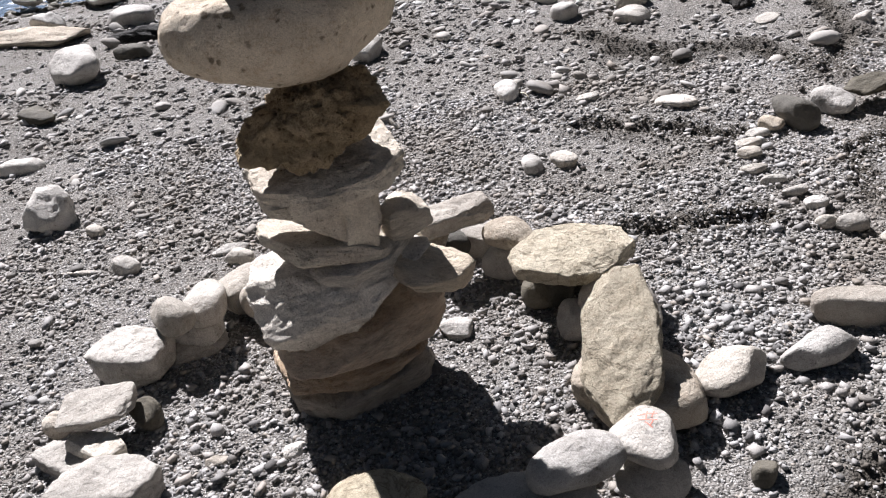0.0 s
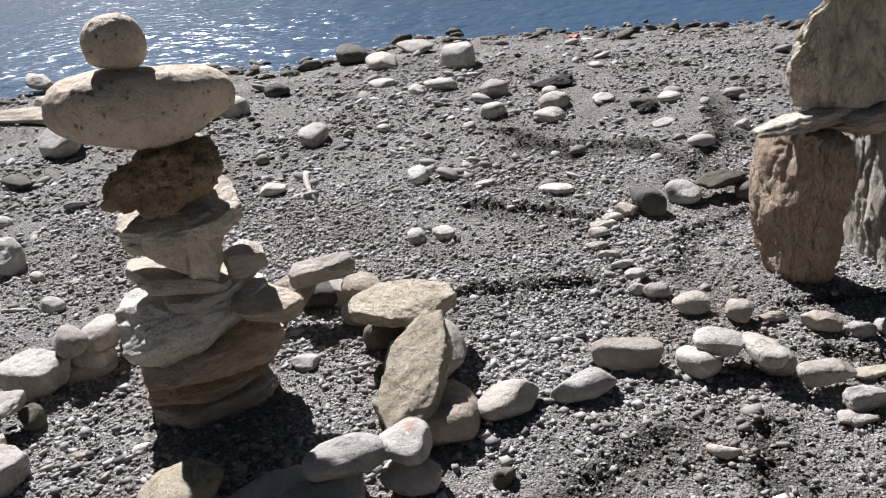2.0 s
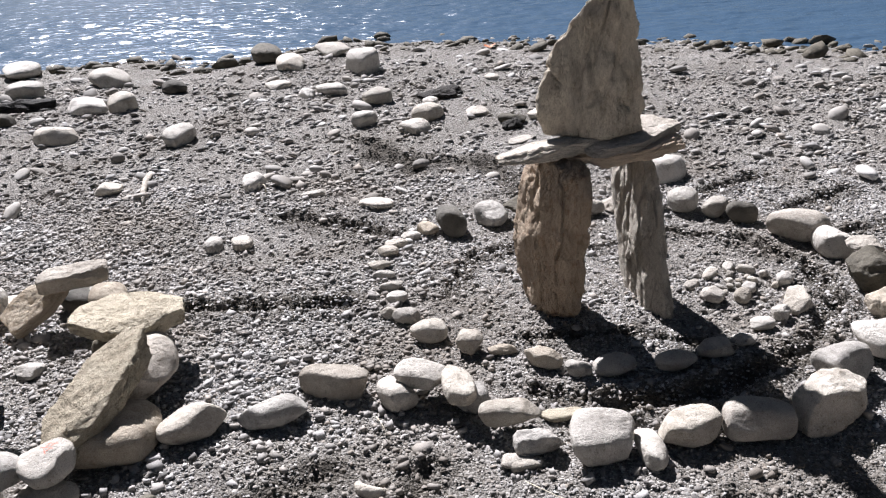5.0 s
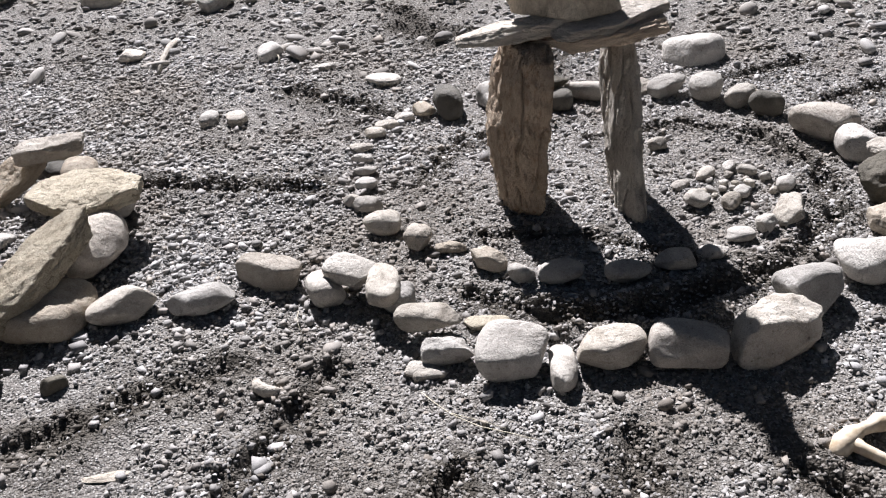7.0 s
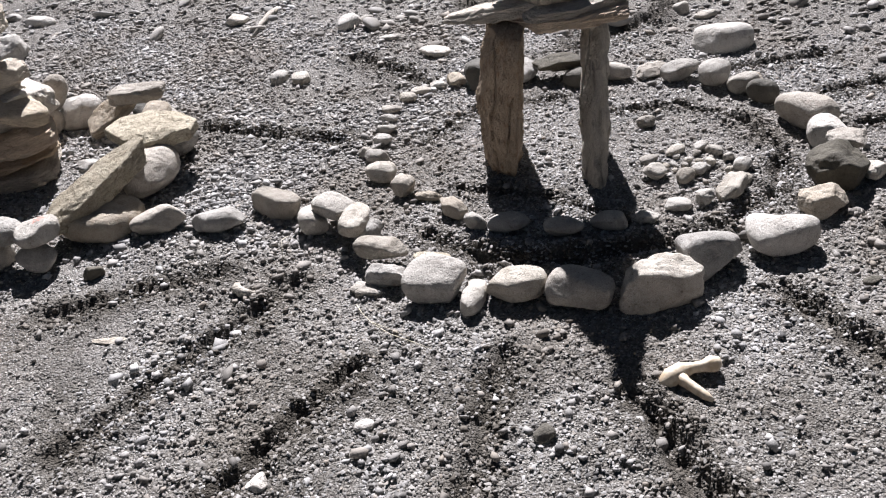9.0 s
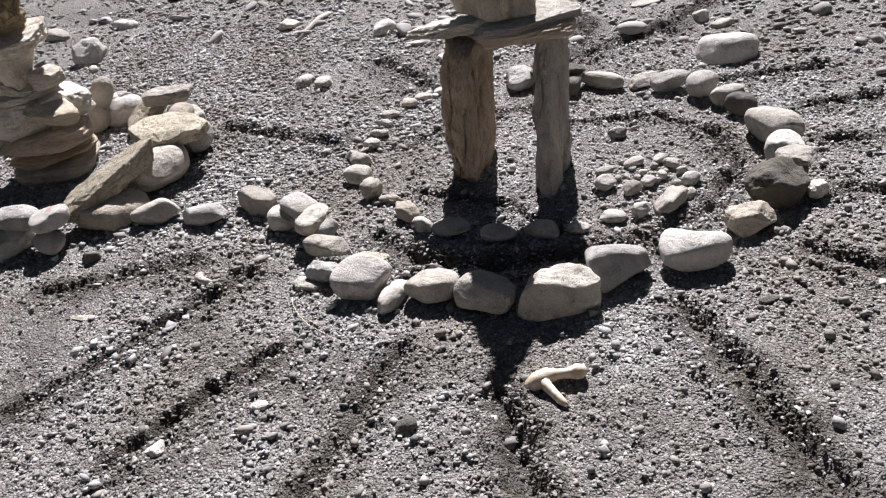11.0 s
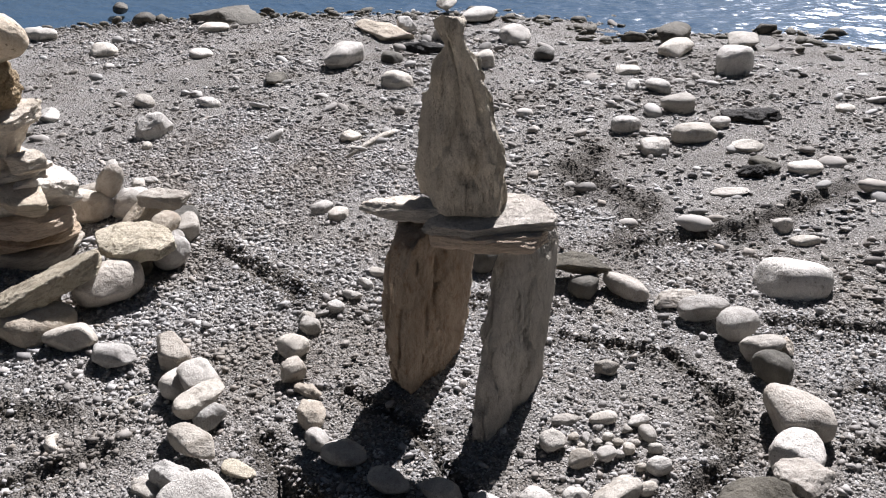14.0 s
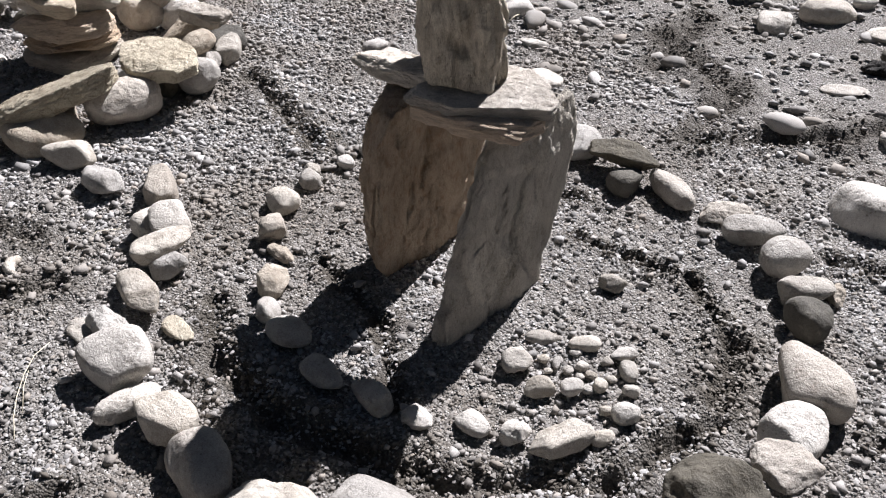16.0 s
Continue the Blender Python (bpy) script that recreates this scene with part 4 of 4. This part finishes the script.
put("bould", -5.927, 5.132, 0.033, 0.417, 0.277, 0.148, 161, "p", "d")
put("bould", -7.087, 5.374, 0.032, 0.375, 0.201, 0.146, 165, "p", "d")
put("bould", -0.396, 3.779, 0.015, 0.165, 0.129, 0.069, 5, "p", "w")
put("bould", -0.031, 6.052, 0.013, 0.205, 0.178, 0.058, 129, "s", "g")
put("bould", 0.270, 5.685, 0.017, 0.191, 0.113, 0.078, 126, "p", "w")
put("bould", 1.604, 5.939, 0.010, 0.148, 0.107, 0.047, 98, "p", "w")
put("bould", -2.115, 5.004, 0.052, 0.450, 0.309, 0.237, 123, "s", "g")
put("bould", -0.333, 4.684, 0.033, 0.363, 0.209, 0.152, 110, "p", "w")
put("bould", -1.528, 3.094, 0.043, 0.277, 0.200, 0.194, 104, "a", "w")
put("bould", -1.082, 2.594, 0.015, 0.130, 0.083, 0.066, 144, "p", "w")
put("bould", -1.254, 2.605, 0.005, 0.175, 0.030, 0.021, 169, "p", "t")
put("bould", -2.104, 4.372, 0.017, 0.344, 0.158, 0.078, 142, "a", "d")
put("bould", -3.448, 7.486, 0.032, 0.667, 0.205, 0.144, 127, "a", "g")
put("bould", -2.685, 7.190, 0.031, 0.644, 0.366, 0.139, 115, "p", "w")
put("bould", 0.412, 2.985, 0.013, 0.124, 0.082, 0.057, 99, "p", "w")
put("bould", 0.541, 2.982, 0.012, 0.117, 0.094, 0.053, 111, "s", "g")
put("bould", 0.378, 3.766, 0.023, 0.198, 0.116, 0.103, 96, "p", "w")
put("bould", 1.072, 3.404, 0.012, 0.170, 0.150, 0.055, 125, "p", "w")
put("bould", -0.417, 7.253, 0.032, 0.546, 0.278, 0.147, 111, "p", "d")
put("bould", -0.094, 6.798, 0.029, 0.475, 0.245, 0.131, 108, "p", "w")
put("bould", 0.176, 7.346, 0.022, 0.451, 0.250, 0.101, 126, "s", "g")
put("bould", 0.728, 3.602, 0.007, 0.142, 0.081, 0.031, 38, "p", "w")
put("bould", -1.295, 2.917, 0.011, 0.100, 0.061, 0.052, 133, "p", "w")
put("bould", -0.706, 2.642, 0.005, 0.143, 0.070, 0.023, 7, "a", "g")
put("bould", -0.340, 1.575, 0.006, 0.067, 0.049, 0.029, 20, "p", "w")
put("bould", -0.529, 1.570, 0.004, 0.078, 0.038, 0.018, 173, "a", "t")
put("bould", 0.729, 1.323, 0.012, 0.074, 0.061, 0.056, 68, "p", "d")
put("bould", 1.706, 1.465, 0.006, 0.089, 0.067, 0.029, 5, "s", "g")
put("bould", 0.082, 1.997, 0.009, 0.118, 0.090, 0.043, 162, "a", "g")
put("bould", 2.379, 1.043, 0.006, 0.063, 0.045, 0.027, 66, "p", "d")
put("bould", 3.064, 1.860, 0.003, 0.059, 0.033, 0.016, 40, "p", "d")
put("bould", 3.316, 2.025, 0.003, 0.052, 0.032, 0.016, 45, "p", "w")
put("bould", 1.952, 0.950, 0.005, 0.053, 0.044, 0.025, 48, "p", "w")
put("bould", 1.798, 0.708, 0.005, 0.060, 0.054, 0.023, 75, "a", "w")
put("bould", 1.037, 1.049, 0.002, 0.123, 0.032, 0.009, 15, "a", "t")

# ---- small things ----
def tube(name, points, radii, mat, label, category, around=8, seed=1):
    """A bent stick: a tube along the points, its ends closed."""
    rng = np.random.default_rng(seed)
    pts = [Vector(p) for p in points]
    verts, faces = [], []
    for i, p in enumerate(pts):
        d = (pts[min(i + 1, len(pts) - 1)] - pts[max(i - 1, 0)]).normalized()
        side = d.cross(Vector((0, 0, 1))).normalized()
        up = side.cross(d)
        for k in range(around):
            a = 2 * math.pi * k / around
            q = p + radii[i] * rng.uniform(0.92, 1.08) * (math.cos(a) * side + math.sin(a) * up)
            verts.append(q - pts[0])
    for i in range(len(pts) - 1):
        for k in range(around):
            m = (k + 1) % around
            faces.append([i * around + k, i * around + m, (i + 1) * around + m, (i + 1) * around + k])
    faces += [list(range(around - 1, -1, -1)), [(len(pts) - 1) * around + k for k in range(around)]]
    ob = new(name, mesh_of(name, np.array(verts), faces, mat))
    ob.location = pts[0]
    return tagged(ob, label, category)


drift = tube("driftwood", [(2.728, 1.385, 0.016), (2.722, 1.382, 0.020), (2.708, 1.374, 0.022), (2.690, 1.362, 0.021), (2.668, 1.348, 0.022), (2.645, 1.328, 0.024), (2.626, 1.306, 0.020), (2.614, 1.288, 0.010), (2.608, 1.278, 0.002)],
             [0.010, 0.019, 0.021, 0.014, 0.014, 0.021, 0.024, 0.019, 0.008], DRIFT, "bleached forked driftwood piece lying on raked gravel", "driftwood", 16)
arm = tube("branch", [(2.636, 1.315, 0.022), (2.662, 1.296, 0.018), (2.690, 1.280, 0.015), (2.715, 1.268, 0.011), (2.732, 1.262, 0.006)], [0.020, 0.014, 0.012, 0.011, 0.005], DRIFT, "", "", 14, 2)
arm.parent, arm.location = drift, arm.location - drift.location


def stem(points, radius=0.0012):
    return tube("straw", points, [radius] * len(points), STRAW, "thin pale dry grass stem lying on the gravel", "straw", 5, 4)


stem([(1.70, 1.385, 0.012), (1.74, 1.345, 0.02), (1.79, 1.312, 0.016), (1.86, 1.283, 0.014), (1.93, 1.266, 0.018), (2.0, 1.255, 0.012)])
stem([(1.78, 1.322, 0.012), (1.84, 1.302, 0.018), (1.92, 1.285, 0.012)], 0.0009)
stem([(1.285, 1.67, 0.02), (1.31, 1.60, 0.05), (1.345, 1.54, 0.02)], 0.0009)
stem([(3.32, 2.10, 0.012), (3.38, 2.105, 0.02), (3.46, 2.12, 0.012)], 0.001)
stem([(0.43, 3.74, 0.02), (0.46, 3.69, 0.03), (0.475, 3.64, 0.012)], 0.003)
tube("driftwood", [(-0.27, 4.03, 0.012), (-0.245, 3.90, 0.018), (-0.20, 3.74, 0.014), (-0.13, 3.55, 0.008)], [0.014, 0.018, 0.015, 0.008], STONE["g"], "grey weathered stick lying on the gravel", "driftwood", 9, 6)
tube("beach_stone", [(1.272, 1.385, 0.012), (1.285, 1.362, 0.015), (1.31, 1.35, 0.015), (1.335, 1.352, 0.013), (1.352, 1.362, 0.009)], [0.010, 0.016, 0.017, 0.013, 0.006], STONE["w"], "small pale crescent-shaped stone lying on raked gravel", "stone", 12, 7)

leaf_v = np.array([(0.05 * math.cos(a) * (1 + 0.25 * math.cos(5 * a)), 0.035 * math.sin(a) * (1 + 0.25 * math.cos(5 * a)), 0.012 * math.cos(2 * a) + 0.01) for a in np.linspace(0, 2 * math.pi, 20, endpoint=False)] + [(0, 0, 0.004)])
leaf = tagged(new("fallen_leaf", mesh_of("fallen_leaf", leaf_v, [[k, (k + 1) % 20, 20] for k in range(20)], LEAF)), "curled rust-red fallen leaf near the waterline", "leaf")
leaf.location = (1.58, 7.25, -0.02)

# faded red strokes on the pale stone that tops the circle
from mathutils import bvhtree

marked = [o for o in scene.objects if o.name.startswith("circle_stone") and abs(o.location.x - 0.482) < 0.004 and abs(o.location.y - 1.367) < 0.004][0]
tree = bvhtree.BVHTree.FromPolygons([v.co for v in marked.data.vertices], [p.vertices[:] for p in marked.data.polygons])
turn = marked.matrix_basis.to_3x3().inverted()
strokes, quads = [], []
for x0, y0, x1, y1 in ((-0.012, 0.028, 0.03, 0.022), (0.012, 0.034, 0.002, 0.008), (-0.012, 0.012, 0.026, 0.004), (0.026, 0.03, 0.016, 0.012), (0.0, 0.004, 0.012, -0.014), (0.018, 0.004, 0.006, -0.01)):
    across = Vector((-(y1 - y0), x1 - x0, 0)).normalized() * 0.0014
    for i in range(7):
        c = Vector((x0 + (x1 - x0) * i / 6, y0 + (y1 - y0) * i / 6, 0))
        for side in (-1, 1):
            a = turn @ (c + side * across + Vector((0, 0, 0.3)))
            hit, normal, _, _ = tree.ray_cast(a, turn @ Vector((0, 0, -1)))
            strokes.append((hit + normal * 0.0006)[:] if hit else (0, 0, 0))
        if i:
            b = len(strokes) - 4
            quads.append([b, b + 1, b + 3, b + 2])
chalk = new("red_marking", mesh_of("red_marking", np.array(strokes), quads, RED))
chalk.parent = marked
tagged(chalk, "faded red scribbled strokes")
